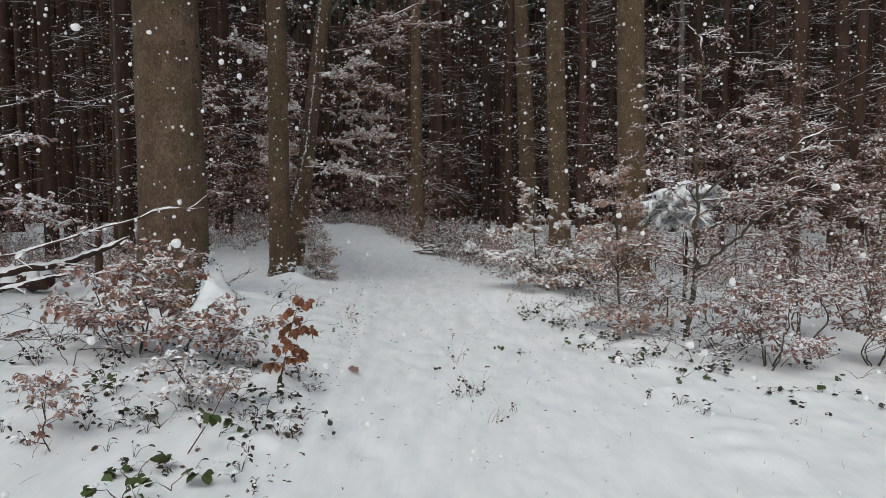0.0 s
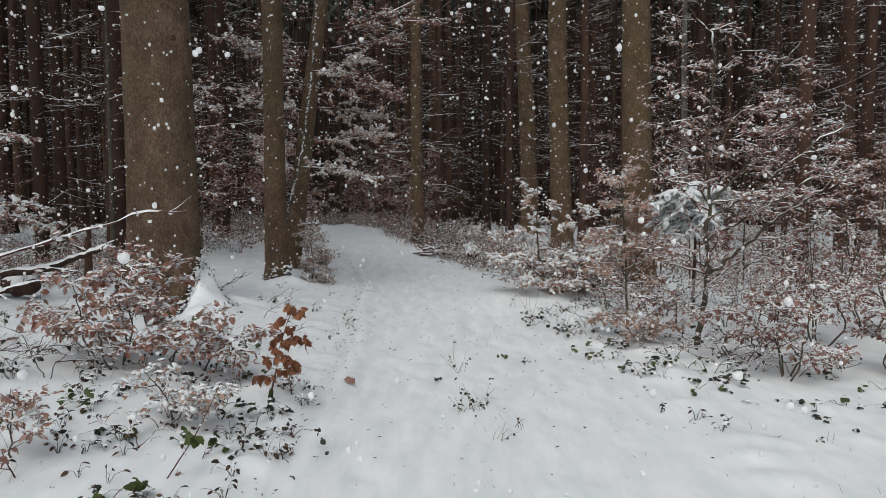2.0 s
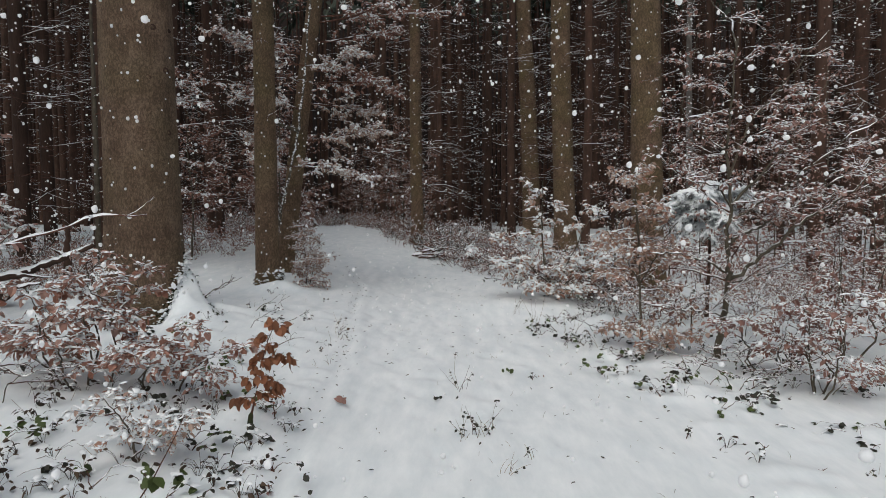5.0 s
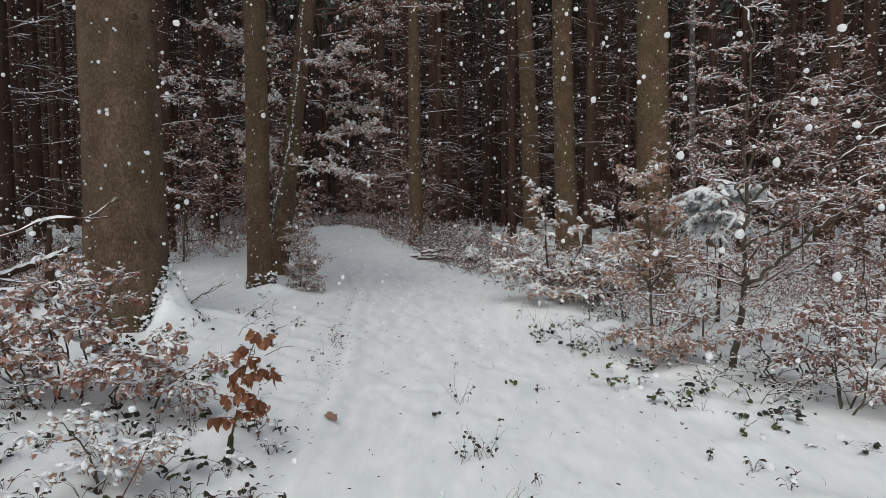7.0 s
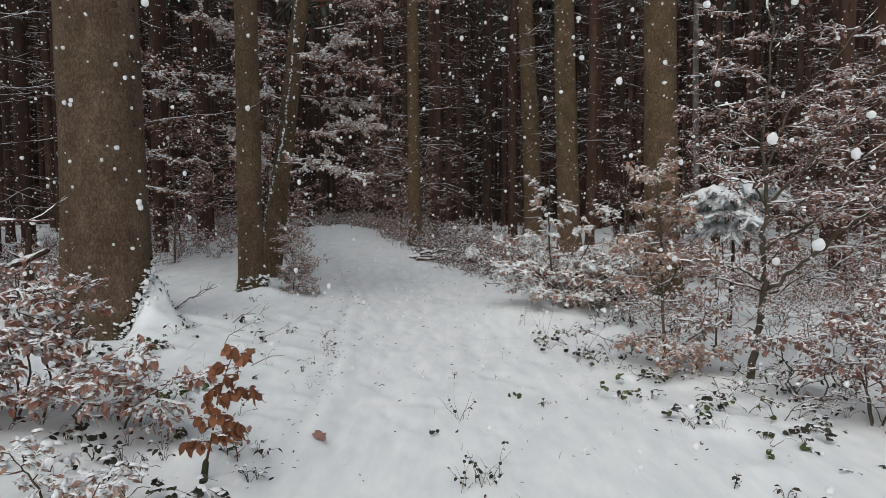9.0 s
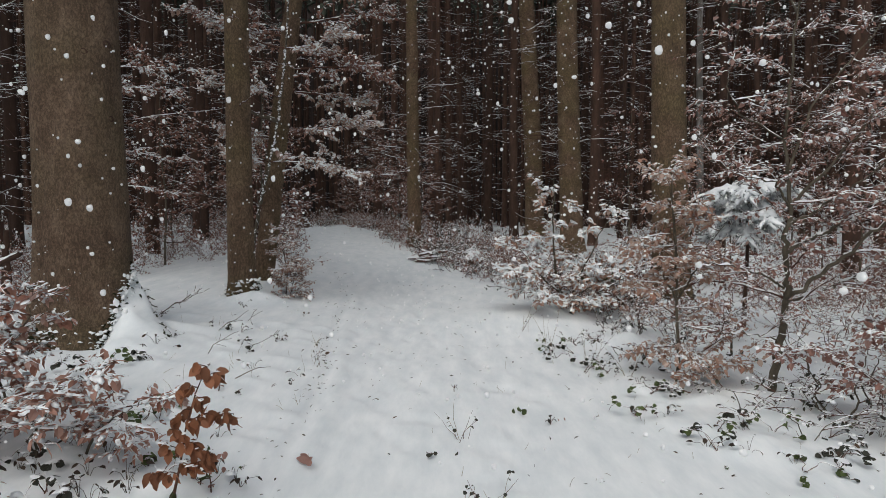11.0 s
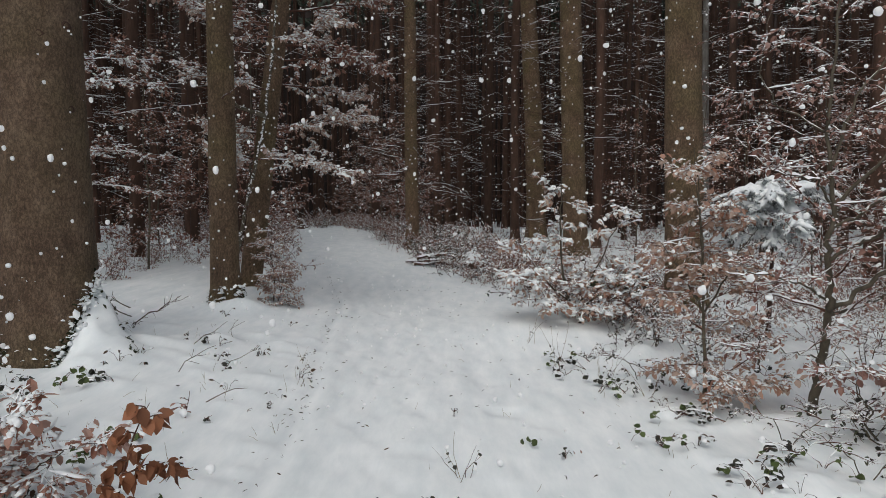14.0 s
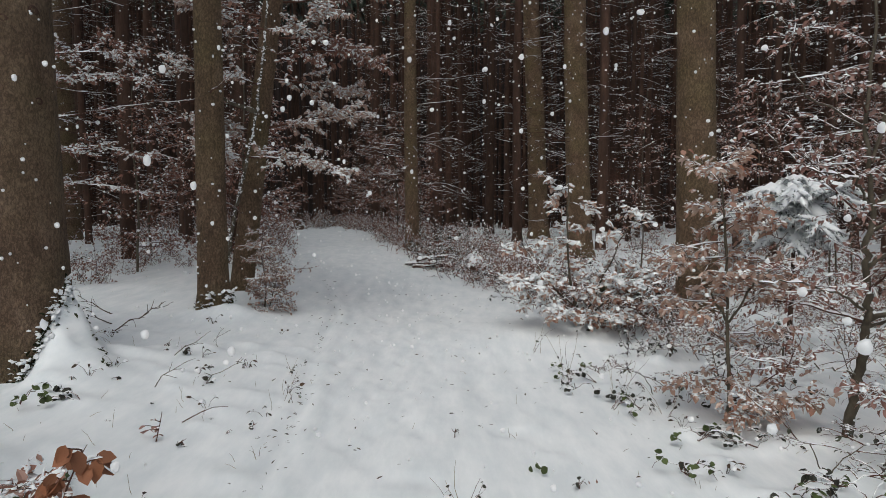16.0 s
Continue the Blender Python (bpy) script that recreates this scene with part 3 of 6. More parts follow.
def dead_branches(rng, lean, r, height, lo, hi, count, reach, snow_on=0.8, twigs=5, thin=1.0, fine=True):
    """Dry, level side branches of a shaded spruce, with lines of snow."""
    wood, snow = Soup(), Soup()
    for _ in range(count):
        z = rng.uniform(lo, hi)
        a = rng.uniform(0, 6.28)
        rad = r * (1 - 0.55 * z / height)
        d = np.array((math.cos(a), math.sin(a), rng.uniform(-0.28, 0.18)))
        p = np.array((lean[0] * z, lean[1] * z, z)) + d * rad * 0.9
        L = reach * rng.uniform(0.25, 1.1)
        k = 6 if fine else 4
        P = limb_line(rng, p, d, L, k, 0.13, rng.uniform(-0.08, 0.07))
        R = np.linspace(0.010, 0.002, k + 1) * thin
        wood.tube(P, R, 3)
        on = rng.uniform() < snow_on
        if on:
            snow.ridge(P, R, rng, 0.65)
        for t, q, e in offshoots(rng, P, twigs, 0.2, 0.97, 55):
            Q = limb_line(rng, q, e, L * rng.uniform(0.15, 0.5), 2, 0.2, -0.08)
            if fine:
                wood.tube(Q, np.linspace(0.004, 0.002, 3) * thin, 3)
            else:
                wood.sliver(Q[0], Q[2], 0.004)
            if on and rng.uniform() < 0.7:
                if fine:
                    snow.ridge(Q, np.full(3, 0.0025), rng, 0.5)
                else:
                    snow.sliver(Q[0], Q[2], 0.004, 0.005)
    return wood, snow


def big_tree(name, x, y, r, lean, label, mat, seed, height=19.0, flare=0.45, branches=0, reach=1.0, b_lo=1.5, b_hi=8.0, roots=5, sink=0.0, crown=True, sides=28, spread=0.08, buttress=()):
    rng = np.random.RandomState(seed)
    t = thing(name, x, y, at(x, y, sink), label, "tree")
    part("trunk", trunk_soup(rng, lean, height, r, flare, roots, sides, 60, spread=spread, buttress=buttress), mat, t)
    for _ in range(branches):
        w, sn = dead_branches(rng, lean, r, height, b_lo, b_hi, 1, reach)
        limb = part("dead_branch", w, TWIG, t)
        part("snow_line", sn, SNOW_LOAD, limb)
    # crown added above the view, where it only holds back light
    if crown:
        part("crown", crown_soup(rng, lean, height - 5.5, height, 1.35, 36), NEEDLE, t, smooth=False)
    return t


big_tree("spruce_tree", -3.17, 8.17, 0.385, (0.0, 0.0), "stout old spruce with scaly brown bark rising from snow-banked roots", BARK_BIG, 11, 24, 0.42, 0, roots=5, sink=0.74, sides=56, spread=0.12, buttress=((-46, 0.24, 0.42, 0.42), (-140, 0.16, 0.4, 0.4)))
big_tree("spruce_tree", -9.95, 21.7, 0.255, (0.0, 0.004), "brown spruce trunk standing back in the wood", BARK_MIX, 12, 20, 0.3, 14, 1.1)
big_tree("spruce_tree", -2.505, 10.75, 0.163, (-0.010, 0.0), "straight mossy-brown spruce trunk with snow at its foot", BARK_MIX, 13, 19, 0.3, 14, 0.5, 0.8, 7)
big_tree("spruce_tree", -0.735, 21.2, 0.185, (-0.015, 0.0), "slender straight spruce trunk beside the snowy path", BARK_MIX, 14, 18, 0.35, 60, 1.6, 1.6, 8)
big_tree("spruce_tree", 3.36, 27.0, 0.335, (-0.045, 0.0), "tall olive-green mossy spruce trunk", BARK_MIX, 15, 22, 0.3, 50, 1.7, 2, 8)
big_tree("spruce_tree", 3.30, 19.75, 0.295, (-0.027, 0.0), "tall brown spruce trunk with short dead twigs", BARK_MIX, 16, 22, 0.3, 40, 1.3, 2, 8)
big_tree("spruce_tree", 3.20, 11.75, 0.25, (-0.018, 0.0), "smooth olive-brown spruce trunk behind a leafy sapling", BARK_MIX, 17, 21, 0.3, 12, 1.2, 2.2, 6)
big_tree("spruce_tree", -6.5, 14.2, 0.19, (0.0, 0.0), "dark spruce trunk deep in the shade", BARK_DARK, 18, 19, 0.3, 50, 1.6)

big_tree("beech_tree", 9.25, 27.0, 0.13, (-0.02, 0.0), "far slim beech trunk with pale grey snow-streaked bark", BARK_PALE, 19, 16, 0.3, 12, 1.5, 2, 8, crown=False)

# healed branch scars on the stout trunk
stout = [o for o in scene.objects if o.name == "spruce_tree"][0]
rng = np.random.RandomState(29)
for n in range(26):
    z, a = rng.uniform(1.3, 4.6), radians(rng.uniform(-125, 5))
    R = 0.385 * (1 - 0.55 * z / 24) + 0.002
    size = rng.uniform(0.02, 0.042)
    out, side, up = np.array((math.cos(a), math.sin(a), 0)), np.array((-math.sin(a), math.cos(a), 0)), np.array((0, 0, 1.0))
    w = np.arange(10) * 2 * np.pi / 10
    rows = []
    for q, lift in ((1.5, -0.006), (1.15, 0.008), (0.8, 0.011), (0.5, 0.003), (0.05, -0.002)):
        jag = q * size * rng.uniform(0.85, 1.15, 10)
        rows.append(out * (R + lift) + side * (np.cos(w) * jag)[:, None] + up * (z + np.sin(w) * jag * 0.8)[:, None])
    s = Soup()
    i, j = np.meshgrid(np.arange(4), np.arange(10), indexing="ij")
    b, c = i * 10 + j, i * 10 + (j + 1) % 10
    s.add(np.concatenate(rows), np.stack([b, c, c + 10, b + 10], -1).reshape(-1, 4))
    part("knot", s, BARK_DARK, stout)

# the leaning beech beside the straight trunk
rng = np.random.RandomState(31)
LEAN_X = 0.138
leaner = thing("beech_tree", -2.60, 12.0, at(-2.60, 12.0, 0.05), "leaning beech trunk with a vine of snow and leafy boughs", "tree")
part("trunk", trunk_soup(rng, (LEAN_X, 0.01), 11.0, 0.15, 0.35, 4, 18, 50), BARK_MIX, leaner)
# height, bearing, length, rise, leaf spacing, share of bare twigs
for z, a, L, up, gap, bare in ((2.12, -4, 1.5, -0.004, 0.024, 0.0), (2.08, 195, 0.7, 0.0, 0.024, 0.0), (3.05, -6, 1.3, 0.006, 0.024, 0.0), (3.25, 12, 1.45, 0.0, 0.026, 0.0), (3.7, 20, 1.5, 0.02, 0.03, 0.0),
                               (3.5, 200, 1.4, 0.02, 0.03, 0.0), (3.05, -130, 0.9, 0.03, 0.2, 0.7), (4.0, -14, 2.2, 0.0, 0.028, 0.0), (4.1, 8, 2.3, 0.006, 0.03, 0.1), (4.6, 170, 2.2, 0.0, 0.03, 0.0), (2.75, 30, 1.3, 0.0, 0.03, 0.0)):
    b = Bough()
    d = (math.cos(radians(a)), math.sin(radians(a)), 0.08)
    P = limb_line(rng, (LEAN_X * z + d[0] * 0.1, 0.01 * z + d[1] * 0.1, z), d, L, 7, 0.08, up - 0.02)
    spray(rng, b, P, 0.016, 6 if bare > 0.5 else 18, 0.44, 0.078, gap, 1.0, 0.8 if z < 3 else 0.6, clump=0.75, bare=bare)
    bough_parts(b, leaner, LEAF_PALE if z < 3 else LEAF_BROWN)


# ---------------------------------------------------------------- young beeches and shrubs
def young_beech(name, x, y, stems, label, seed, leaf_mat, leaf_len=0.06, gap=0.05, cap=0.45, snow=1.0, limbs=12, reach=0.7, twigs=8, twig_len=0.3,
                small=False, bare=0.0, group="", wood=BEECH, first=0.2, rise=0.35, sub=2, category="shrub", sink=0.03, clump=0.55):
    """stems: (points from the foot up, radius). Each stem carries limbs, which carry flat leafy twigs."""
    rng = np.random.RandomState(seed)
    t = thing(name, x, y, at(x, y, sink), label, category, group)
    leaf, snowy = Soup(), Soup()
    for pts, r, *own in stems:
        count, length = own or (limbs, reach)
        pts = np.array(pts, float)
        u = np.linspace(0, len(pts) - 1, len(pts) * 4)
        S = np.stack([np.interp(u, np.arange(len(pts)), pts[:, c]) for c in range(3)], 1)
        S[1:-1] = (S[:-2] + 2 * S[1:-1] + S[2:]) / 4
        S[2:] += rng.normal(0, r * 0.13 + (0.004 if S[0, 2] < 0.03 else 0.009), S[2:].shape)
        H = S[-1, 2]
        stem = Soup()
        stem.tube(S, np.linspace(r, r * 0.22, len(S)), 8 if r > 0.015 else 5)
        part("stem", stem, wood, t)
        snowy.ridge(S, np.linspace(r, r * 0.22, len(S)), rng, snow * 1.3)
        for j in range(count):
            f = first + (1 - first) * (j + rng.uniform(0, 0.8)) / count
            p = S[min(int(f * (len(S) - 1)), len(S) - 1)]
            a = j * 2.4 + rng.uniform(-0.4, 0.4)
            L = length * (1.15 - 0.75 * f) * rng.uniform(0.7, 1.25)
            P = limb_line(rng, p, (math.cos(a), math.sin(a), rise + rng.uniform(-0.3, 0.5)), L, 6, 0.13, 0.0)
            b = Bough()
            b.leaf, b.snow = leaf, snowy
            spray(rng, b, P, max(0.004, r * 0.35 * (1.1 - 0.6 * f)), twigs, twig_len, leaf_len, gap, snow, cap, small, 0.02, bare, sub, clump)
            part("branch", b.wood, TWIG, t)
    part("foliage", leaf, leaf_mat, t, smooth=False)
    part("snow_load", snowy, SNOW_LOAD, t)
    return t


# upright young beech with a dark stem, its long limbs reaching over the shrubs
BEECH_STEMS = [
    ([(0, 0, -0.08), (-0.01, 0, 0.12), (0.01, 0, 0.31), (0.05, 0, 0.54), (0.07, 0, 0.70), (0.075, 0, 0.82), (0.065, 0, 1.02), (0.045, 0, 1.26), (0.075, 0, 1.48), (0.07, 0.02, 1.7), (0.04, 0.05, 2.05), (0.10, 0.1, 2.5), (0.13, 0.1, 3.1)], 0.037, 9, 0.75),
    ([(0.08, 0, 0.80), (0.28, -0.09, 0.97), (0.46, -0.18, 1.18), (0.63, -0.27, 1.37), (0.86, -0.35, 1.55), (1.02, -0.44, 1.71), (1.3, -0.5, 1.95)], 0.019, 7, 0.5),
    ([(0.075, 0, 0.76), (0.3, 0.08, 0.80), (0.53, 0.17, 0.86), (0.77, 0.26, 0.94), (1.12, 0.26, 1.14), (1.5, 0.3, 1.35)], 0.014, 7, 0.45),
    ([(0.05, 0, 1.14), (0.23, -0.05, 1.25), (0.36, -0.1, 1.34), (0.55, -0.14, 1.47), (0.9, -0.2, 1.72), (1.3, -0.2, 1.95)], 0.016, 7, 0.45),
    ([(0.08, 0, 1.38), (0.2, -0.05, 1.43), (0.32, -0.1, 1.55), (0.53, -0.14, 1.68), (0.95, -0.2, 2.05), (1.4, -0.2, 2.35)], 0.013, 7, 0.45),
    ([(0.09, 0, 1.52), (0.27, -0.07, 1.75), (0.40, -0.14, 1.95), (0.62, -0.2, 2.25), (0.9, -0.2, 2.7)], 0.015, 7, 0.4),
    ([(0.05, 0, 0.87), (-0.08, -0.08, 0.95), (-0.33, -0.16, 1.05), (-0.52, -0.24, 1.09), (-0.75, -0.3, 1.08)], 0.012, 4, 0.35),
    ([(0.07, 0, 1.5), (-0.05, -0.07, 1.68), (-0.22, -0.12, 1.72), (-0.45, -0.14, 1.76), (-0.7, -0.2, 1.95)], 0.010, 4, 0.4),
    ([(0.07, 0.02, 1.8), (0.25, 0.1, 2.28), (0.67, 0.16, 2.76), (1.05, 0.2, 3.2)], 0.013, 7, 0.5),
    ([(0.08, 0.05, 2.0), (-0.2, 0.3, 2.25), (-0.28, 0.45, 2.5), (-0.06, 0.76, 2.95), (0.05, 0.9, 3.4)], 0.008, 7, 0.5),
    ([(0.13, 0.1, 3.0), (0.27, 0.6, 3.40), (0.2, 0.8, 3.55), (0.0, 0.9, 3.9), (-0.1, 1.0, 4.3)], 0.011, 3, 0.4),
    ([(0.03, 0, 0.45), (-0.2, -0.1, 0.52), (-0.5, -0.15, 0.55), (-0.8, -0.2, 0.62)], 0.007, 4, 0.35)]
young_beech("young_beech_tree", 2.648, 7.443, BEECH_STEMS, "young beech tree with snow-lined bare limbs and sparse red leaves", 41, LEAF_RED, 0.054, 0.066, 0.6, 0.9, 10, 0.5, 7, 0.3,
            wood=BEECH, first=0.3, rise=0.22, category="tree", bare=0.15, clump=0.7)
# leafy pale-brown sapling beside it
young_beech("beech_sapling", 1.97, 7.72, [([(0, 0, -0.05), (0.0, 0, 0.3), (-0.01, 0.02, 0.7), (-0.03, 0.02, 1.2), (-0.1, 0.0, 1.85)], 0.018, 13, 0.58),
                                          ([(-0.01, 0, 0.72), (0.12, -0.05, 1.0), (0.32, -0.1, 1.35)], 0.009, 5, 0.36), ([(-0.01, 0, 0.7), (-0.16, 0.0, 0.95), (-0.36, -0.05, 1.25)], 0.009, 5, 0.36),
                                          ([(0.0, 0, 0.2), (0.2, -0.12, 0.26), (0.5, -0.2, 0.2)], 0.005, 4, 0.18), ([(0.0, 0, 0.15), (-0.05, -0.15, 0.2), (0.1, -0.3, 0.16)], 0.005, 4, 0.18),
                                          ([(-0.03, 0.0, 1.05), (-0.08, -0.03, 1.45), (-0.13, 0.0, 1.92)], 0.007, 9, 0.34)],
            "leafy beech sapling full of pale brown snow-dusted leaves", 42, LEAF_CREAM, 0.066, 0.042, 0.5, 0.8, 22, 0.7, 7, 0.24, first=0.16, rise=0.14, clump=0.62)
# snow-laden bush further on
young_beech("beech_bush", 1.60, 10.7, [([(0, 0, -0.05), (-0.15, 0, 0.4), (-0.2, 0, 0.9), (-0.2, 0, 1.3), (-0.19, 0, 1.66)], 0.018),
                                    ([(0, 0, 0.1), (0.15, -0.1, 0.5), (0.35, -0.1, 0.95), (0.62, -0.1, 1.36)], 0.013),
                                    ([(0, 0, 0.1), (-0.35, -0.2, 0.4), (-0.6, -0.2, 0.75), (-0.8, -0.2, 1.02)], 0.013),
                                    ([(0, 0, 0.1), (0.4, -0.1, 0.4), (0.7, -0.1, 0.6), (0.9, -0.1, 0.7)], 0.011),
                                    ([(0, 0, 0.05), (-0.4, -0.3, 0.36), (-0.6, -0.45, 0.5), (-0.85, -0.5, 0.52)], 0.007),
                                    ([(0, 0, 0.05), (0.3, -0.5, 0.3), (0.5, -0.8, 0.5)], 0.010),
                                    ([(-0.1, -0.1, 0.02), (-0.35, -0.5, 0.22), (-0.5, -0.75, 0.2)], 0.005, 4, 0.2), ([(0, -0.2, 0.02), (0.1, -0.6, 0.22), (0.2, -0.9, 0.18)], 0.005, 4, 0.2)],
            "broad beech bush bowed under heavy clumps of snow", 43, LEAF_CREAM, 0.078, 0.056, 0.62, 1.6, 7, 0.42, 6, 0.22, first=0.25, rise=0.06, clump=1.15)
# red-brown thicket on the near side
for n, (x, y, s, h) in enumerate(((2.84, 6.85, 0.9, 0.75), (2.93, 6.2, 1.0, 1.05), (3.9, 7.5, 1.2, 1.6), (4.1, 6.5, 0.9, 1.05), (4.87, 8.17, 1.3, 2.3), (5.4, 7.3, 1.1, 1.6), (5.9, 9.3, 1.3, 2.7))):
    st = []
    rs = np.random.RandomState(200 + n)
    for k in range(4):
        a = rs.uniform(0, 6.28)
        q = np.array((math.cos(a), math.sin(a), 0)) * rs.uniform(0.15, 0.4) * s
        st.append(([(0.06 * q[0], 0.06 * q[1], -0.04), tuple(q * 0.7 + (0.2 * q[1], 0, h * 0.17)), tuple(q * 0.35 + (-0.15 * q[1], 0, h * 0.32)), tuple(q * 0.75 + (0, 0.2 * q[0], h * 0.45)), tuple(q * 0.8 + (0.1 * q[1], 0, h * 0.68)), tuple(q * 1.3 + (0, 0, h * rs.uniform(0.8, 1.05)))], 0.009 * s, *((3, 0.4) if n == 0 else (6, 0.5))))
    young_beech("beech_shrub", x, y, st, "many-stemmed beech shrub with dull red leaves and snow-lined twigs", 50 + n, LEAF_RED, 0.064, 0.066, 0.66, 0.75, 7, 0.55, 6, 0.24,
                clump=0.72, first=0.22, rise=0.3, group="shrubs along the path")
# left-hand red shrub and the snowed-under low one in front of it
rs = np.random.RandomState(70)
st = []
for fx, fy, tx, ty, h in ((0, 0, 0.1, -0.05, 0.84), (-0.12, 0, -0.32, -0.1, 0.72), (0.38, 0, 0.72, -0.1, 0.42), (0.1, 0.1, 0.3, 0.1, 0.80), (-0.2, 0.05, -0.55, -0.1, 0.44), (0.42, -0.05, 0.6, -0.35, 0.34), (0.0, -0.1, -0.1, -0.35, 0.5), (-0.05, 0.1, -0.1, 0.25, 0.86), (0.6, 0.05, 0.95, -0.05, 0.28)):
    wob = rs.normal(0, 0.04, (3, 2))
    st.append(([(fx, fy, -0.04)] + [(fx + (tx - fx) * f + wob[i, 0], fy + (ty - fy) * f + wob[i, 1], h * g) for i, (f, g) in enumerate(((0.15, 0.3), (0.4, 0.62), (0.7, 0.85)))] + [(tx, ty, h)], 0.008))
young_beech("beech_shrub", -2.42, 5.45, st, "wide beech shrub with snow-dusted red-brown leaves beneath a stout spruce", 71, LEAF_PINK, 0.068, 0.054, 0.66, 1.2, 6, 0.34, 6, 0.2,
            first=0.34, rise=-0.02, group="shrubs along the path", clump=0.72)
young_beech("beech_shrub", -1.66, 4.42, [([(0, 0, -0.03), (0.02, 0, 0.12), (-0.05, 0, 0.25), (-0.15, 0, 0.36)], 0.008), ([(0, 0, 0.03), (0.15, 0, 0.16), (0.3, 0, 0.26)], 0.006)],
            "small low beech shrub nearly buried in snow clumps", 72, LEAF_CREAM, 0.047, 0.05, 0.58, 1.2, 7, 0.27, 5, 0.14, clump=1.05, first=0.3, rise=0.05, group="shrubs along the path")
young_beech("beech_shrub", -2.2, 3.72, [([(0, 0, -0.03), (0.02, 0, 0.12), (0.03, 0, 0.25), (0.05, 0, 0.36)], 0.006)],
            "little beech seedling with brown leaves in the snow", 73, LEAF_PINK, 0.05, 0.05, 0.8, 1.3, 8, 0.22, 5, 0.13, first=0.35, rise=0.2, group="shrubs along the path")


# ---------------------------------------------------------------- the forest behind
def spruce_pattern(seed, r, height, branches):
    rng = np.random.RandomState(seed)
    lean = rng.uniform(-0.012, 0.012, 2)
    t = thing("spruce_tree", 0, 0, 0, "dark spruce with dry snow-lined twigs standing in deep shade", "tree", "spruces of the forest")
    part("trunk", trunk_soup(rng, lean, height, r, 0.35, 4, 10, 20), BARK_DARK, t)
    w, s = dead_branches(rng, lean, r, height, 0.9, 14.0, int(branches * 1.4), 1.4, 0.5, 5, fine=False)
    part("dry_tangle", w, TWIG, t)
    part("snow_load", s, SNOW_LOAD, t)
    # crown set almost wholly above the view, added to darken the forest
    part("crown", crown_soup(rng, lean, 15.0, height, 1.7, 72), NEEDLE, t, smooth=False)
    return t


FIXED = [(-3.17, 8.17), (-9.95, 21.7), (-2.505, 10.75), (-2.56, 12.0), (-0.735, 21.2), (3.36, 27.0), (3.30, 19.75), (3.20, 11.75), (-6.5, 14.2)]
patterns = [spruce_pattern(300 + k, r, 21 + (k % 3) * 1.5, n) for k, (r, n) in enumerate(((0.10, 60), (0.14, 55), (0.18, 60), (0.12, 75), (0.22, 50), (0.08, 70)))]
rng = np.random.RandomState(5)
spots = list(FIXED)
used = 0
for _ in range(9000):
    y = 12.0 + 40.0 * rng.uniform() ** 0.9
    x = rng.uniform(-1, 1) * (0.72 * y + 5)
    gap = 1.7 if y < 26 else 1.5
    if abs(x - path_x(y)) < 2.6 - 0.02 * y or (y < 15.5 and abs(x) < 3.6) or (x > 0 and x < 6.5 and y < 14) or (x < 0 and x > -5.5 and y < 13):
        continue
    if 0.3 < x < 2.4 and y < 30 and rng.uniform() < 0.7:
        continue
    if any(abs(x / (y - 1.5) - a / (b - 1.5)) < 0.028 and y < b + 9 for a, b in FIXED[4:8]):
        continue
    if min((x - a) ** 2 + (y - b) ** 2 for a, b in spots) < gap * gap:
        continue
    spots.append((x, y))
    p = patterns[used % 6]
    m = pose(x, y, at(x, y, 0.05), 0, 0, rng.uniform(0, 360))
    if used < 6:
        p.matrix_basis = m
    else:
        copy_thing(p, m)
    used += 1
    if used >= 235:
        break

# spruces added far out on the left to darken that side
for n, (x, y) in enumerate(((-10.4, 14.2), (-12.3, 12.2), (-11.6, 9.6), (-13.5, 14.0))):
    copy_thing(patterns[(0, 3, 5, 0)[n]], pose(x, y, at(x, y, 0.05), 0, 0, 60 * n))

# unseen spruces added beside and behind the way in, to shade the wood
for n, (x, y) in enumerate(((-8.6, 5.2), (-7.9, 1.5), (-10.4, 3.4), (-12.8, 5.8), (-11.2, -0.6), (-8.8, -3.0), (-13.9, 1.8), (-7.2, -6.2), (-10.9, -5.4), (-15.6, 7.6), (-16.4, 3.8), (-14.3, -3.6), (-9.8, 7.4), (-12.4, 9.0), (-14.8, 10.4), (-12.2, 2.0), (-15.0, 5.4),
                            (8.6, 2.6), (11.2, 5.2), (8.0, -1.8), (10.6, 0.6), (9.2, -5.2), (13.2, 2.8), (12.4, -3.0))):
    copy_thing(patterns[n % 6], pose(x, y, at(x, y, 0.05), 0, 0, 77 * n))

# woods too deep to count
rng = np.random.RandomState(6)
wood, green = Soup(), Soup()
for _ in range(640):
    a = rng.uniform(0, 3.14) if rng.uniform() < 0.25 else rng.uniform(0.75, 2.4)
    d = rng.uniform(46, 74) if 0.6 < a < 2.55 else rng.uniform(34, 74)
    x, y = d * math.cos(a), d * math.sin(a)
    z, r = at(x, y), rng.uniform(0.1, 0.22)
    wood.tube(np.array([(x, y, z - 0.2), (x, y, z + 8), (x, y, z + 25)]), np.array([r, r * 0.8, 0.03]), 6)
    c = crown_soup(rng, (0, 0), 18.5, 26, 1.3, 38)
    green.add(c.v[0] + np.array((x, y, z)), c.f[3][0])
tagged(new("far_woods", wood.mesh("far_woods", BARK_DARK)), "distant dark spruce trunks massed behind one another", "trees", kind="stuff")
tagged(new("far_needles", green.mesh("far_needles", NEEDLE, False)), "distant dark green spruce boughs massed overhead", "trees", kind="stuff")

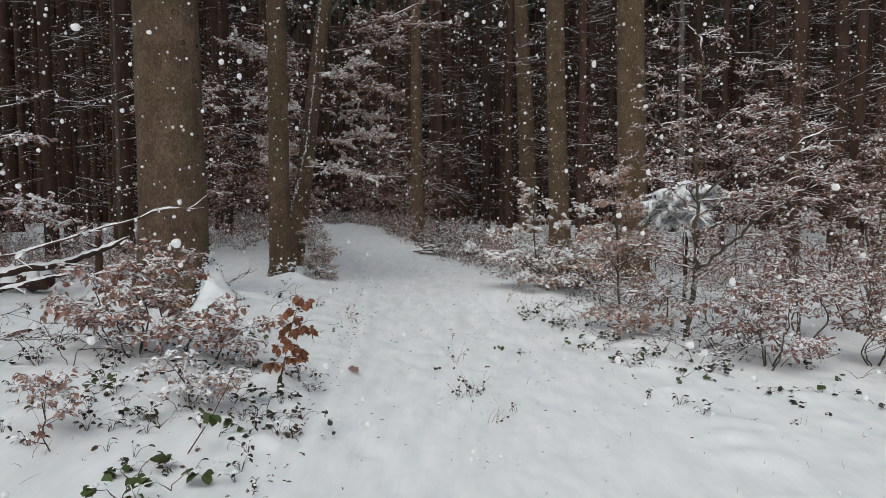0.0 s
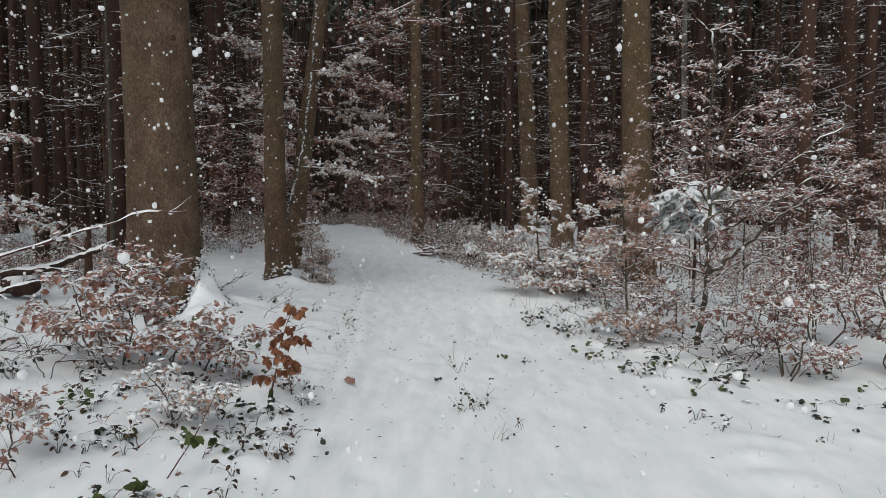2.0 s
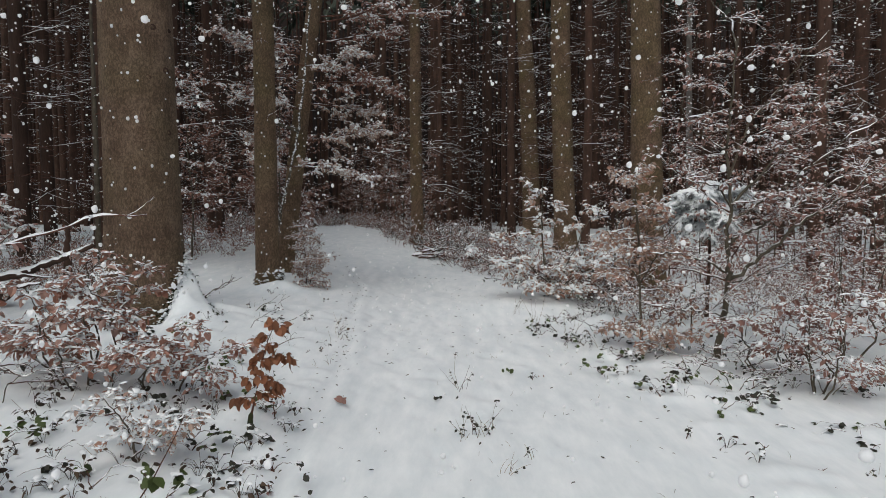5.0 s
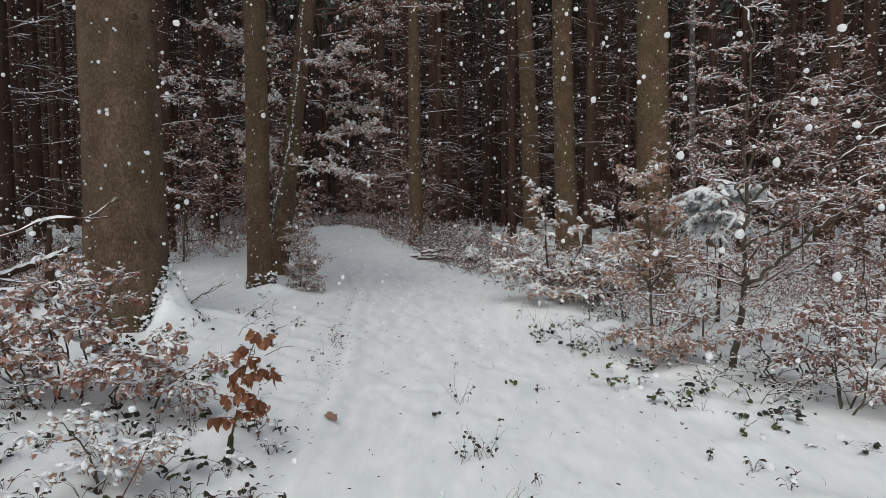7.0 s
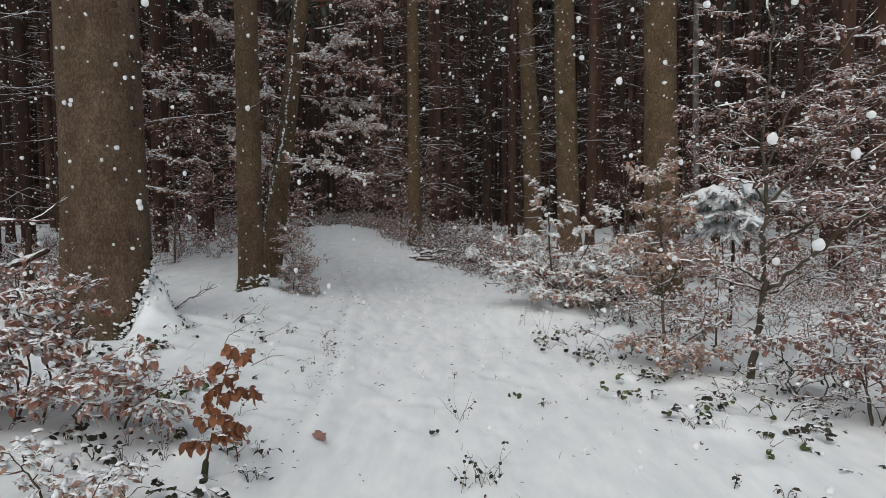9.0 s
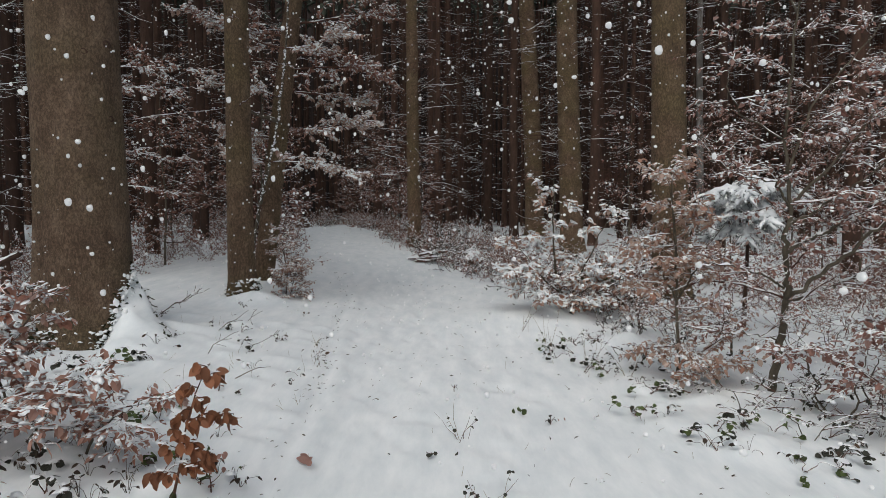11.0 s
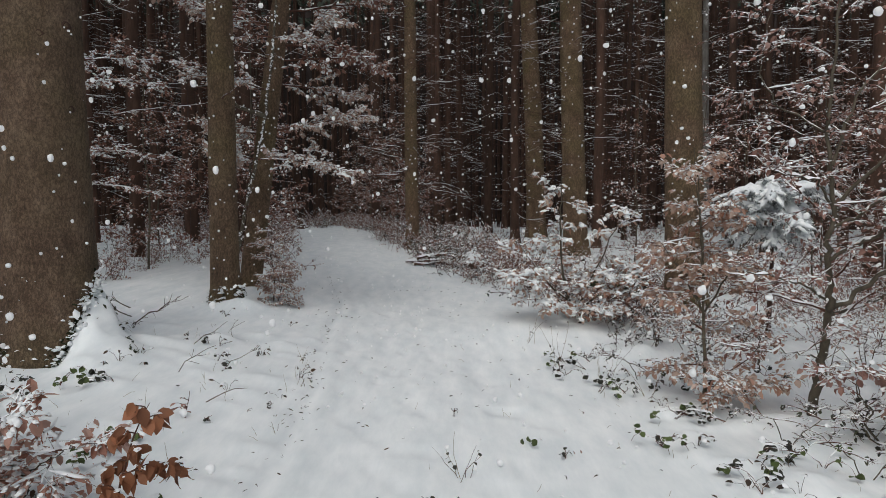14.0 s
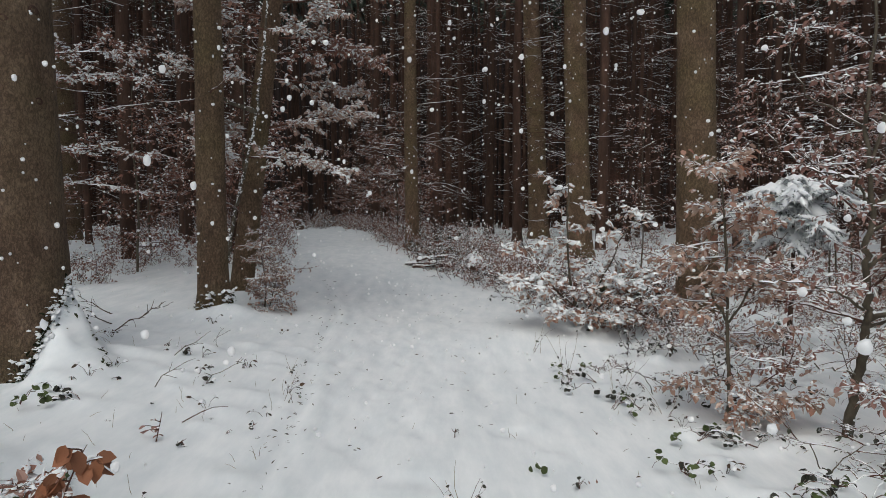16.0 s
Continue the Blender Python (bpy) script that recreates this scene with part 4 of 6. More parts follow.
# ---------------------------------------------------------------- understorey of young beeches
under = []
for k, (h, bare) in enumerate(((3.6, 0.1), (4.8, 0.25), (2.6, 0.0), (4.2, 0.6))):
    u = young_beech("young_beech_tree", 0, 0, [([(0, 0, -0.05), (0.05, 0, h * 0.3), (-0.03, 0.05, h * 0.6), (0.08, 0.0, h)], 0.019)],
                    "thin understorey beech with snowy tiers of withered leaves", 400 + k, LEAF_BROWN if k < 3 else LEAF_RED, 0.07, 0.046, 0.27, 0.22, 18, 1.3, 8, 0.48, sub=1,
                    bare=bare, first=0.12, rise=0.12, group="understorey beeches", category="tree", small=True)
    under.append(u)
rng = np.random.RandomState(7)
beds = [(-4.75, 13.9), (-3.1, 14.2), (-3.6, 15.6), (-4.1, 17.6), (-4.3, 19.2), (-5.6, 16.5), (-0.6, 23.5), (-4.9, 20.8), (5.2, 12.3), (5.9, 10.6), (6.3, 12.4), (7.4, 11.2),
        (-1.7, 25.0), (-2.1, 27.6), (-0.9, 26.2), (-1.3, 23.4), (-3.6, 33.0), (-4.2, 36.0), (-2.9, 31.2), (-5.0, 40.0), (4.6, 13.2), (5.2, 16.8), (6.6, 14.6), (7.8, 16.2),
        (4.3, 14.0), (5.6, 15.4), (8.4, 13.2), (7.3, 9.3), (6.6, 8.3), (8.6, 10.0), (3.9, 16.6), (9.6, 15.0)]
for n, (x, y) in enumerate(beds):
    k = n % 3 if x < 3.5 else 3
    m = pose(x, y, at(x, y, 0.03), 0, 0, rng.uniform(0, 360)) @ Matrix.Scale(rng.uniform(0.8, 1.15), 4)
    if n < 4:
        under[n].matrix_basis = m
    else:
        copy_thing(under[k], m)


# ---------------------------------------------------------------- low brush under the trees
BRUSH = []


def brush(seed):
    rng = np.random.RandomState(seed)
    t = thing("brush_clump", 0, 0, 0, "low tangle of brown twigs and leaves powdered with snow", "brush", "brush under the trees")
    b = Bough()
    for _ in range(9):
        a = rng.uniform(0, 6.28)
        P = limb_line(rng, (rng.normal(0, 0.2), rng.normal(0, 0.2), -0.03), (math.cos(a) * 0.6, math.sin(a) * 0.6, 1.0), rng.uniform(0.35, 0.8), 4, 0.15, -0.06)
        b.wood.tube(P, np.linspace(0.005, 0.002, 5), 3)
        for t2, p, d in offshoots(rng, P, 5, 0.2, 1.0, 55, False):
            q = p + unit(d) * rng.uniform(0.1, 0.28)
            b.wood.sliver(p, q, 0.003)
            b.snow.sliver(p, q, 0.004, 0.006)
            n = 5
            f = rng.uniform(0.2, 1.05, (n, 1))
            pp = p + (q - p) * f
            dd = unit(q - p) * 0.6 + rng.normal(0, 0.6, (n, 3)) - np.array((0, 0, 0.4))
            leaves(b.leaf, rng, pp, dd, 0.055, small=True)
            caps(b.snow, rng, pp[:1] + np.array((0, 0, 0.008)), dd[:1], 0.04, 0.5)
    bough_parts(b, t, LEAF_DARK if seed % 3 == 0 else LEAF_BROWN, name="dry_tangle")
    BRUSH.append((b.wood, b.leaf, b.snow))
    return t


brushes = [brush(500 + k) for k in range(6)]
rng = np.random.RandomState(8)
n = 0
rest = Bough()
while n < 430:
    y = 9.6 + 27 * rng.uniform() ** 1.2
    u = rng.uniform()
    if u < 0.4:
        x = path_x(y) + (1.95 if y < 14 else 1.35) + rng.exponential(1.6)
    elif u < 0.7:
        x = path_x(y) - 1.75 - rng.exponential(1.8)
    elif u < 0.92:
        x = rng.uniform(-1, 1) * (0.62 * y + 2)
    else:
        x, y = rng.uniform(-10.5, -4.4), rng.uniform(8.8, 14.0)
    o = x - path_x(y)
    if -1.7 < o < (1.9 if y < 14 else 1.3) or (-4.7 < x < 0 and y < 14.2) or (0 < x < 1.6 and y < 12.3):
        continue
    k = rng.randint(6)
    m = pose(x, y, at(x, y, 0.02), 0, 0, rng.uniform(0, 360)) @ Matrix.Scale(rng.uniform(0.7, 1.5) * (0.7 if y < 15 else 0.85), 4)
    if n < 6:
        brushes[n].matrix_basis = m
    elif n < 190:
        copy_thing(brushes[k], m)
    else:
        M = np.array(m)
        for one, whole in zip(BRUSH[k], (rest.wood, rest.leaf, rest.snow)):
            shift = whole.n
            for V in one.v:
                whole.v.append(V @ M[:3, :3].T + M[:3, 3])
            whole.n += one.n
            for c in (3, 4):
                whole.f[c] += [F + shift for F in one.f[c]]
    n += 1
# twiggy forest floor behind the fallen wood and behind the thicket
for n in range(96):
    if n % 2:
        x, y = rng.uniform(-11.0, -4.6), rng.uniform(9.2, 15.0)
    else:
        x, y = rng.uniform(4.2, 9.5), rng.uniform(11.4, 15.5)
    M = np.array(pose(x, y, at(x, y, 0.02), 0, 0, rng.uniform(0, 360)) @ Matrix.Scale(rng.uniform(0.5, 0.9), 4))
    for one, whole in zip(BRUSH[n % 6], (rest.wood, rest.leaf, rest.snow)):
        shift = whole.n
        for V in one.v:
            whole.v.append(V @ M[:3, :3].T + M[:3, 3])
        whole.n += one.n
        for c in (3, 4):
            whole.f[c] += [F + shift for F in one.f[c]]
# brush closes the view where the path bends away
for n in range(26):
    y = 30.5 + 4.5 * rng.uniform()
    x = path_x(y) + rng.uniform(-2.4, 2.2)
    copy_thing(brushes[n % 6], pose(x, y, at(x, y, 0.02), 0, 0, rng.uniform(0, 360)) @ Matrix.Scale(rng.uniform(0.8, 1.3), 4))
for soup, mat, word in ((rest.wood, TWIG, "twigs"), (rest.leaf, LEAF_BROWN, "withered leaves"), (rest.snow, SNOW_LOAD, "snow crusts")):
    tagged(new("far_brush", soup.mesh("far_brush", mat)), "distant low brush under the trees, " + word, "brush", kind="stuff")

# shrub at the foot of the leaning beech, with the slim snowy stem that climbs beside it
young_beech("beech_shrub", -2.06, 11.15, [([(0, 0, -0.04), (0.02, 0, 0.35), (-0.03, 0, 0.7), (0.0, 0, 0.95)], 0.01), ([(0.05, 0, 0), (0.12, -0.05, 0.25), (0.22, -0.08, 0.5)], 0.008)],
            "shrub of small snow-dusted leaves at a leaning trunk", 74, LEAF_PALE, 0.042, 0.03, 0.7, 1.0, 18, 0.28, 7, 0.17, first=0.05, rise=0.15, group="shrubs along the path")
rng = np.random.RandomState(75)
vine = thing("slender_stem", -2.68, 11.5, at(-2.68, 11.5, 0.05), "slender beech stem plastered with snow along its length", "sapling")
S = np.array([(0, 0, 0), (0.11, 0, 0.6), (0.20, 0.02, 1.15), (0.28, 0.03, 1.45), (0.40, 0.05, 1.95), (0.46, 0.08, 2.3), (0.56, 0.1, 3.1), (0.7, 0.1, 4.6)])
u = np.linspace(0, 7, 40)
S = np.stack([np.interp(u, np.arange(8), S[:, c]) for c in range(3)], 1) + rng.normal(0, 0.008, (40, 3))
s1, s2 = Soup(), Soup()
s1.tube(S, np.linspace(0.026, 0.012, 40), 6)
i = rng.randint(0, 39, 330)
caps(s2, rng, S[i] + (S[i + 1] - S[i]) * rng.uniform(0, 1, (330, 1)) + rng.normal(0, 0.007, (330, 3)) + np.array((0, -0.016, 0)), rng.normal(0, 1, (330, 3)) + np.array((0, 0, 2.5)), 0.027, 0.8, True)
part("stem", s1, BEECH, vine)
part("snow_load", s2, SNOW_LOAD, vine)
for z, a, L in ((1.76, 4, 1.55), (1.74, 186, 0.55), (2.6, 185, 1.0), (3.2, 175, 1.6), (3.3, -10, 1.0)):
    b = Bough()
    q = S[np.argmin(abs(S[:, 2] - z))]
    spray(rng, b, limb_line(rng, q, (math.cos(radians(a)), math.sin(radians(a)) - 0.15, 0.08), L, 7, 0.14, 0.0), 0.011, 18, 0.4, 0.075, 0.028, 0.9, 0.85, clump=0.85)
    bough_parts(b, vine, LEAF_PALE)
# broken side branch of the stem with a thick roll of snow
w, sn = Soup(), Soup()
P = np.array([(0.46, 0.08, 2.28), (0.32, 0.03, 2.33), (0.16, 0.0, 2.38), (0.05, -0.02, 2.46), (-0.05, -0.04, 2.5)])
w.tube(P, np.linspace(0.03, 0.012, 5), 7)
sn.ridge(P, np.linspace(0.021, 0.012, 5), rng, 1.0)
limb = part("broken_branch", w, BEECH, vine)
part("snow_line", sn, SNOW_LOAD, limb)


# ---------------------------------------------------------------- boughs that reach in from beside the way
def reaching(x, y, height, label, boughs, seed, mat):
    rng = np.random.RandomState(seed)
    t = thing("young_beech_tree", x, y, at(x, y, 0.05), label, "tree")
    s = Soup()
    s.tube(np.array([(0, 0, -0.05), (0.02, 0, height * 0.5), (0.0, 0.03, height)]), np.array([0.05, 0.04, 0.015]), 10)
    part("stem", s, BEECH, t)
    base = np.array((x, y, at(x, y, 0.05)))
    for pts, r, twigs, tl, gap, bare in boughs:
        pts = np.array(pts) - base
        u = np.linspace(0, len(pts) - 1, len(pts) * 3)
        P = np.stack([np.interp(u, np.arange(len(pts)), pts[:, c]) for c in range(3)], 1) + rng.normal(0, 0.006, (len(u), 3))
        b = Bough()
        spray(rng, b, P, r, twigs, tl, 0.068, gap, 0.9 if bare else 1.15, 0.8, False, 0.0, bare, clump=0.9)
        bough_parts(b, t, mat)
    return t


reaching(-3.9, 4.75, 3.0, "young beech whose bare snow-covered branch hangs over the shrubs",
         [([(-3.9, 4.75, 0.95), (-3.3, 4.5, 1.03), (-2.75, 4.4, 1.13), (-2.38, 4.35, 1.23), (-2.06, 4.3, 1.32), (-1.69, 4.25, 1.42), (-1.44, 4.2, 1.435)], 0.011, 6, 0.34, 0.3, 0.6)], 81, LEAF_RED)
reaching(-5.9, 7.9, 4.2, "young beech with tiers of snow-heavy reddish leaves",
         [([(-5.9, 7.9, 1.35), (-5.2, 7.6, 1.5), (-4.6, 7.5, 1.47), (-3.95, 7.4, 1.40)], 0.014, 16, 0.42, 0.035, 0.0),
          ([(-5.9, 7.9, 1.2), (-5.2, 7.8, 1.35), (-4.5, 7.7, 1.30), (-4.1, 7.6, 1.2)], 0.014, 14, 0.4, 0.035, 0.0),
          ([(-5.9, 7.9, 1.9), (-5.2, 7.8, 2.1), (-4.6, 7.6, 2.18), (-4.25, 7.5, 2.1)], 0.012, 12, 0.35, 0.045, 0.0),
          ([(-5.9, 7.9, 2.2), (-5.2, 7.8, 2.4), (-4.6, 7.6, 2.5), (-4.2, 7.5, 2.62)], 0.012, 5, 0.3, 0.15, 0.4)], 82, LEAF_RED)

reaching(-5.9, 12.7, 5.2, "young beech with level tiers of pinkish-brown leaves under snow",
         [([(-5.9, 12.7, 3.2), (-5.2, 12.5, 3.42), (-4.4, 12.5, 3.44), (-3.45, 12.4, 3.36)], 0.014, 20, 0.5, 0.03, 0.0),
          ([(-5.9, 12.7, 2.9), (-5.2, 12.4, 3.08), (-4.5, 12.3, 3.1), (-3.7, 12.2, 3.05)], 0.014, 18, 0.48, 0.03, 0.0),
          ([(-5.9, 12.7, 2.5), (-5.0, 12.6, 2.62), (-4.2, 12.5, 2.72), (-3.3, 12.5, 2.82)], 0.011, 8, 0.35, 0.1, 0.3),
          ([(-5.9, 12.7, 2.0), (-5.2, 12.5, 2.14), (-4.4, 12.5, 2.16), (-3.5, 12.4, 2.02)], 0.012, 15, 0.4, 0.034, 0.0),
          ([(-5.9, 12.7, 1.6), (-5.2, 12.5, 1.72), (-4.5, 12.4, 1.66), (-3.8, 12.4, 1.55)], 0.011, 12, 0.36, 0.04, 0.0)], 83, LEAF_BROWN)

# ---------------------------------------------------------------- fallen wood
def fallen(name, pts, r, label, seed, mat, forks=3, category="branch", thick=2.2):
    rng = np.random.RandomState(seed)
    pts = np.array(pts, float)
    t = thing(name, *pts[0], label, category)
    u = np.linspace(0, len(pts) - 1, len(pts) * 6)
    P = np.stack([np.interp(u, np.arange(len(pts)), (pts - pts[0])[:, c]) for c in range(3)], 1) + rng.normal(0, r * 0.12, (len(u), 3))
    w, s = Soup(), Soup()
    R = np.linspace(r, r * 0.45, len(P)) * rng.uniform(0.9, 1.1, len(P))
    w.tube(P, R, 9)
    k = len(P)
    w.add(np.concatenate([w.v[0][:9], [P[0]], w.v[0][-9:], [P[-1]]]), [(j, (j + 1) % 9, 9) for j in range(9)] + [(10 + (j + 1) % 9, 10 + j, 19) for j in range(9)])
    s.ridge(P, R, rng, thick)
    for _, p, d in offshoots(rng, P, forks, 0.2, 0.95, 40):
        Q = limb_line(rng, p, d, rng.uniform(0.2, 0.5) * np.linalg.norm(P[-1] - P[0]), 5, 0.12, 0.0)
        w.tube(Q, np.linspace(r * 0.5, 0.002, 6), 5)
        s.ridge(Q, np.linspace(r * 0.5, 0.002, 6), rng, 0.6 * thick)
    part("wood", w, mat, t)
    part("snow_load", s, SNOW_LOAD, t)
    return t


fallen("fallen_branch", [(-5.2, 7.8, 0.58), (-4.83, 7.85, 0.66), (-4.31, 7.9, 0.73), (-3.88, 7.9, 0.90), (-3.58, 7.95, 1.03)], 0.045, "dark fallen branch leaning by a stout trunk, snow along its top", 91, BARK_DARK, 2, thick=1.4)
fallen("fallen_branch", [(-5.1, 7.1, 0.40), (-4.7, 7.3, 0.5), (-4.3, 7.45, 0.62), (-3.95, 7.6, 0.68)], 0.026, "dark forked fallen branch under a white layer of snow", 92, BARK_DARK, 2, thick=1.6)
fallen("fallen_log", [(-4.72, 8.2, 0.50), (-5.2, 8.35, 0.48), (-5.8, 8.5, 0.44)], 0.115, "rotten dark log half sunk in the snow", 93, BARK_DARK, 1, "log", 2.6)
fallen("fallen_log", [(2.62, 12.0, 0.30), (2.4, 12.5, 0.27), (2.2, 13.0, 0.22)], 0.14, "dark cut log under the snow behind a bush", 94, MOSS, 0, "log", 1.2)
fallen("fallen_log", [(2.45, 11.2, 0.10), (2.0, 11.1, 0.12), (1.6, 11.2, 0.08)], 0.07, "thin dark log lying below a snowy bush", 95, MOSS, 2, "log", 1.2)
fallen("dead_stub", [(-4.75, 9.6, 0.3), (-4.77, 9.6, 0.8), (-4.73, 9.6, 1.15)], 0.06, "short broken dark stem standing in the snow", 96, BARK_DARK, 1, "stump")
fallen("dead_stub", [(2.86, 8.77, at(2.86, 8.77) - 0.03), (2.855, 8.77, 0.12), (2.85, 8.76, 0.33)], 0.013, "thin broken dead stem upright in the snow", 108, BEECH, 1, "stump", 0.4)
for n in range(16):
    rs = np.random.RandomState(600 + n)
    f = rs.uniform(0, 1)
    x, y = -0.5 + 0.72 * f + rs.normal(0, 0.06), 17.7 - 0.9 * f + rs.normal(0, 0.12)
    a, L, up = -0.75 + rs.normal(0, 0.25), rs.uniform(0.25, 0.55), 0.02 + 0.016 * n
    P = [(x + g * L * math.cos(a) + rs.normal(0, 0.02), y + g * L * math.sin(a), at(x, y) + up * (1.25 - 0.5 * abs(g)) + rs.normal(0, 0.01)) for g in (-1, -0.4, 0.2, 1)]
    fallen("brushwood_stick", P, rs.uniform(0.014, 0.032), "snowy stick in a heap of brushwood beside the path", 610 + n, BARK_DARK, 2, thick=1.5)
fallen("fallen_log", [(0.62, 16.2, at(0.62, 16.2) + 0.12), (0.58, 16.6, at(0.58, 16.6) + 0.13), (0.5, 17.1, at(0.5, 17.1) + 0.12)], 0.13, "short dark log end under a hood of snow", 106, BARK_DARK, 0, "log", 2.6)
fallen("bark_strip", [(-3.6, 5.65, at(-3.6, 5.65) + 0.01), (-3.54, 5.8, at(-3.54, 5.8) + 0.03), (-3.49, 5.95, at(-3.49, 5.95) + 0.03)], 0.02, "reddish strip of fallen bark lying on the snow", 107, LEAF_RED, 0, "bark", 0.5)
fallen("twig", [(-1.56, 7.22, at(-1.56, 7.22) + 0.0), (-1.49, 7.34, at(-1.49, 7.34) + 0.035), (-1.43, 7.40, at(-1.43, 7.40) + 0.06), (-1.34, 7.42, at(-1.34, 7.42) + 0.075)], 0.0035, "thin bare twig lying on the snow", 97, TWIG, 0, "twig", 0.0)
for n, (x, y, a) in enumerate(((-2.1, 8.5, 0.4), (-1.85, 8.9, 2.0), (-1.7, 8.1, -0.5), (-1.95, 7.75, 0.9))):
    d = np.array((math.cos(a), math.sin(a), 0)) * 0.11
    e = np.array((-d[1], d[0], 0)) * (0.6 if n % 2 else -0.5)
    fallen("twig", [(x + g * d[0] + w * e[0], y + g * d[1] + w * e[1], at(x, y) + h) for g, w, h in ((0, 0, -0.01), (0.7, 0.5, 0.06), (1.5, 0.4, 0.09), (2.2, -0.3, 0.14), (2.6, -0.9, 0.16))], 0.0035, "thin forked dead twig sticking from the snow", 630 + n, BEECH, 3, "twig", 0.3)
for n, (x, y) in enumerate(((-3.25, 9.75), (-3.05, 10.1), (-3.5, 10.3), (-2.95, 9.35))):
    rs = np.random.RandomState(640 + n)
    a = rs.uniform(-0.6, 0.6) + (0 if n % 2 else 3.1)
    fallen("twig", [(x + g * math.cos(a) * 0.3 + rs.normal(0, 0.02), y + g * math.sin(a) * 0.3, at(x, y) + 0.7 * h) for g, h in ((-0.2, -0.02), (0.15, 0.06), (0.45, 0.16), (0.7, 0.17), (1.0, 0.27))], 0.006,
           "dark forked dead twig arching out of the snow", 650 + n, BARK_DARK, 4, "twig", 0.5)
stump = thing("tree_stump", -5.55, 29.9, at(-5.55, 29.9, 0.05), "snow-capped tree stump with spread roots at the end of the path", "stump")
part("wood", trunk_soup(np.random.RandomState(98), (0, 0), 0.42, 0.2, 1.2, 5, 18, 12), BARK, stump)
s = Soup()
rs = np.random.RandomState(99)
a, q = rs.uniform(0, 6.28, 90), rs.uniform(0, 0.34, 90)
caps(s, rs, np.stack([q * np.cos(a), q * np.sin(a), 0.06 + 0.36 * np.clip(1 - (q - 0.12) / 0.2, 0, 1)], 1), rs.normal(0, 1, (90, 3)) * np.array((1, 1, 0.2)), 0.11, 0.5, True)
part("snow_load", s, SNOW_LOAD, stump)


# ---------------------------------------------------------------- snowed-up young spruce
def pad(soup, rng, Q, half, height):
    """A rounded, uneven roll of snow lying along the line Q and hanging over its sides."""
    k = len(Q)
    u = np.linspace(0, 1, k)
    side = unit(np.cross(np.gradient(Q, axis=0), (0, 0, 1.0)))
    swell = np.sqrt(np.clip(np.sin(np.pi * (0.12 + 0.8 * u)), 0, 1)) * rng.uniform(0.5, 1.45, k)
    rows = [Q + side * (c * half * swell * rng.uniform(0.8, 1.2, k))[:, None] + np.array((0, 0, 1.0)) * (h * height * swell * rng.uniform(0.75, 1.25, k))[:, None]
            for c, h in ((-1.0, -0.55), (-0.75, 0.3), (0.0, 0.85), (0.75, 0.3), (1.0, -0.55), (0.0, -0.2))]
    V = np.stack(rows, 1).reshape(-1, 3)
    i, e = np.meshgrid(np.arange(k - 1), np.arange(6), indexing="ij")
    a, b2 = i * 6 + e, i * 6 + (e + 1) % 6
    soup.add(V, np.concatenate([np.stack([a, b2, b2 + 6, a + 6], -1).reshape(-1, 4), [(0, 1, 2, 5), (2, 3, 4, 5), (6 * k - 6, 6 * k - 1, 6 * k - 4, 6 * k - 5), (6 * k - 4, 6 * k - 1, 6 * k - 2, 6 * k - 3)]]))


rng = np.random.RandomState(101)
fir = thing("young_spruce", 3.44, 9.85, at(3.44, 9.85, 0.05), "young spruce sagging under thick white snow", "tree")
s = Soup()
s.tube(np.array([(0, 0, 0), (0.02, 0, 0.9), (0, 0, 1.86)]), np.array([0.03, 0.02, 0.005]), 7)
part("stem", s, BARK_DARK, fir)
green, white = Soup(), Soup()
for z, reach, k in ((1.26, 0.42, 6), (1.4, 0.58, 8), (1.54, 0.64, 9), (1.66, 0.54, 8), (1.78, 0.34, 5)):
    for n in range(k):
        a = n * 6.283 / k + z * 5 + rng.uniform(-0.25, 0.25)
        L = reach * rng.uniform(0.55, 1.2)
        P = limb_line(rng, (0, 0, z), (math.cos(a), math.sin(a), rng.uniform(0.12, 0.34)), L, 8, 0.07, -0.095)
        limb = Soup()
        limb.tube(P, np.linspace(0.009, 0.003, 9), 4)
        part("branch", limb, TWIG, fir)
        fans = [(P, 1.0)]
        for _, p, d in offshoots(rng, P, int(16 * L) + 2, 0.15, 0.95, 50):
            fans.append((limb_line(rng, p, d - np.array((0, 0, 0.12)), 0.25 * L * rng.uniform(0.6, 1.3) + 0.05, 4, 0.10, -0.14), 0.62))
        for Q, w in fans:
            m = int(90 * np.linalg.norm(Q[-1] - Q[0])) + 4
            t = rng.uniform(0.1, 1, m) * (len(Q) - 1)
            i = np.minimum(t.astype(int), len(Q) - 2)
            q = Q[i] + (Q[i + 1] - Q[i]) * (t - i)[:, None]
            leaves(green, rng, q, unit(Q[i + 1] - Q[i]) + rng.normal(0, 0.6, (m, 3)) - np.array((0, 0, 0.25)), 0.075, 0.16, True)
            dust = rng.uniform(size=m) < 0.5
            caps(white, rng, q[dust] + rng.normal(0, 0.015, (dust.sum(), 3)), rng.normal(0, 1, (dust.sum(), 3)) * np.array((1, 1, 0.3)), 0.034, 0.5)
            if w < 1 and rng.uniform() < 0.12:
                continue
            pad(white, rng, Q, 0.066 * w * (0.7 + 0.4 * L), 0.048 * w)
part("foliage", green, FROST, fir, smooth=False)
part("snow_load", white, SNOW_LOAD, fir)


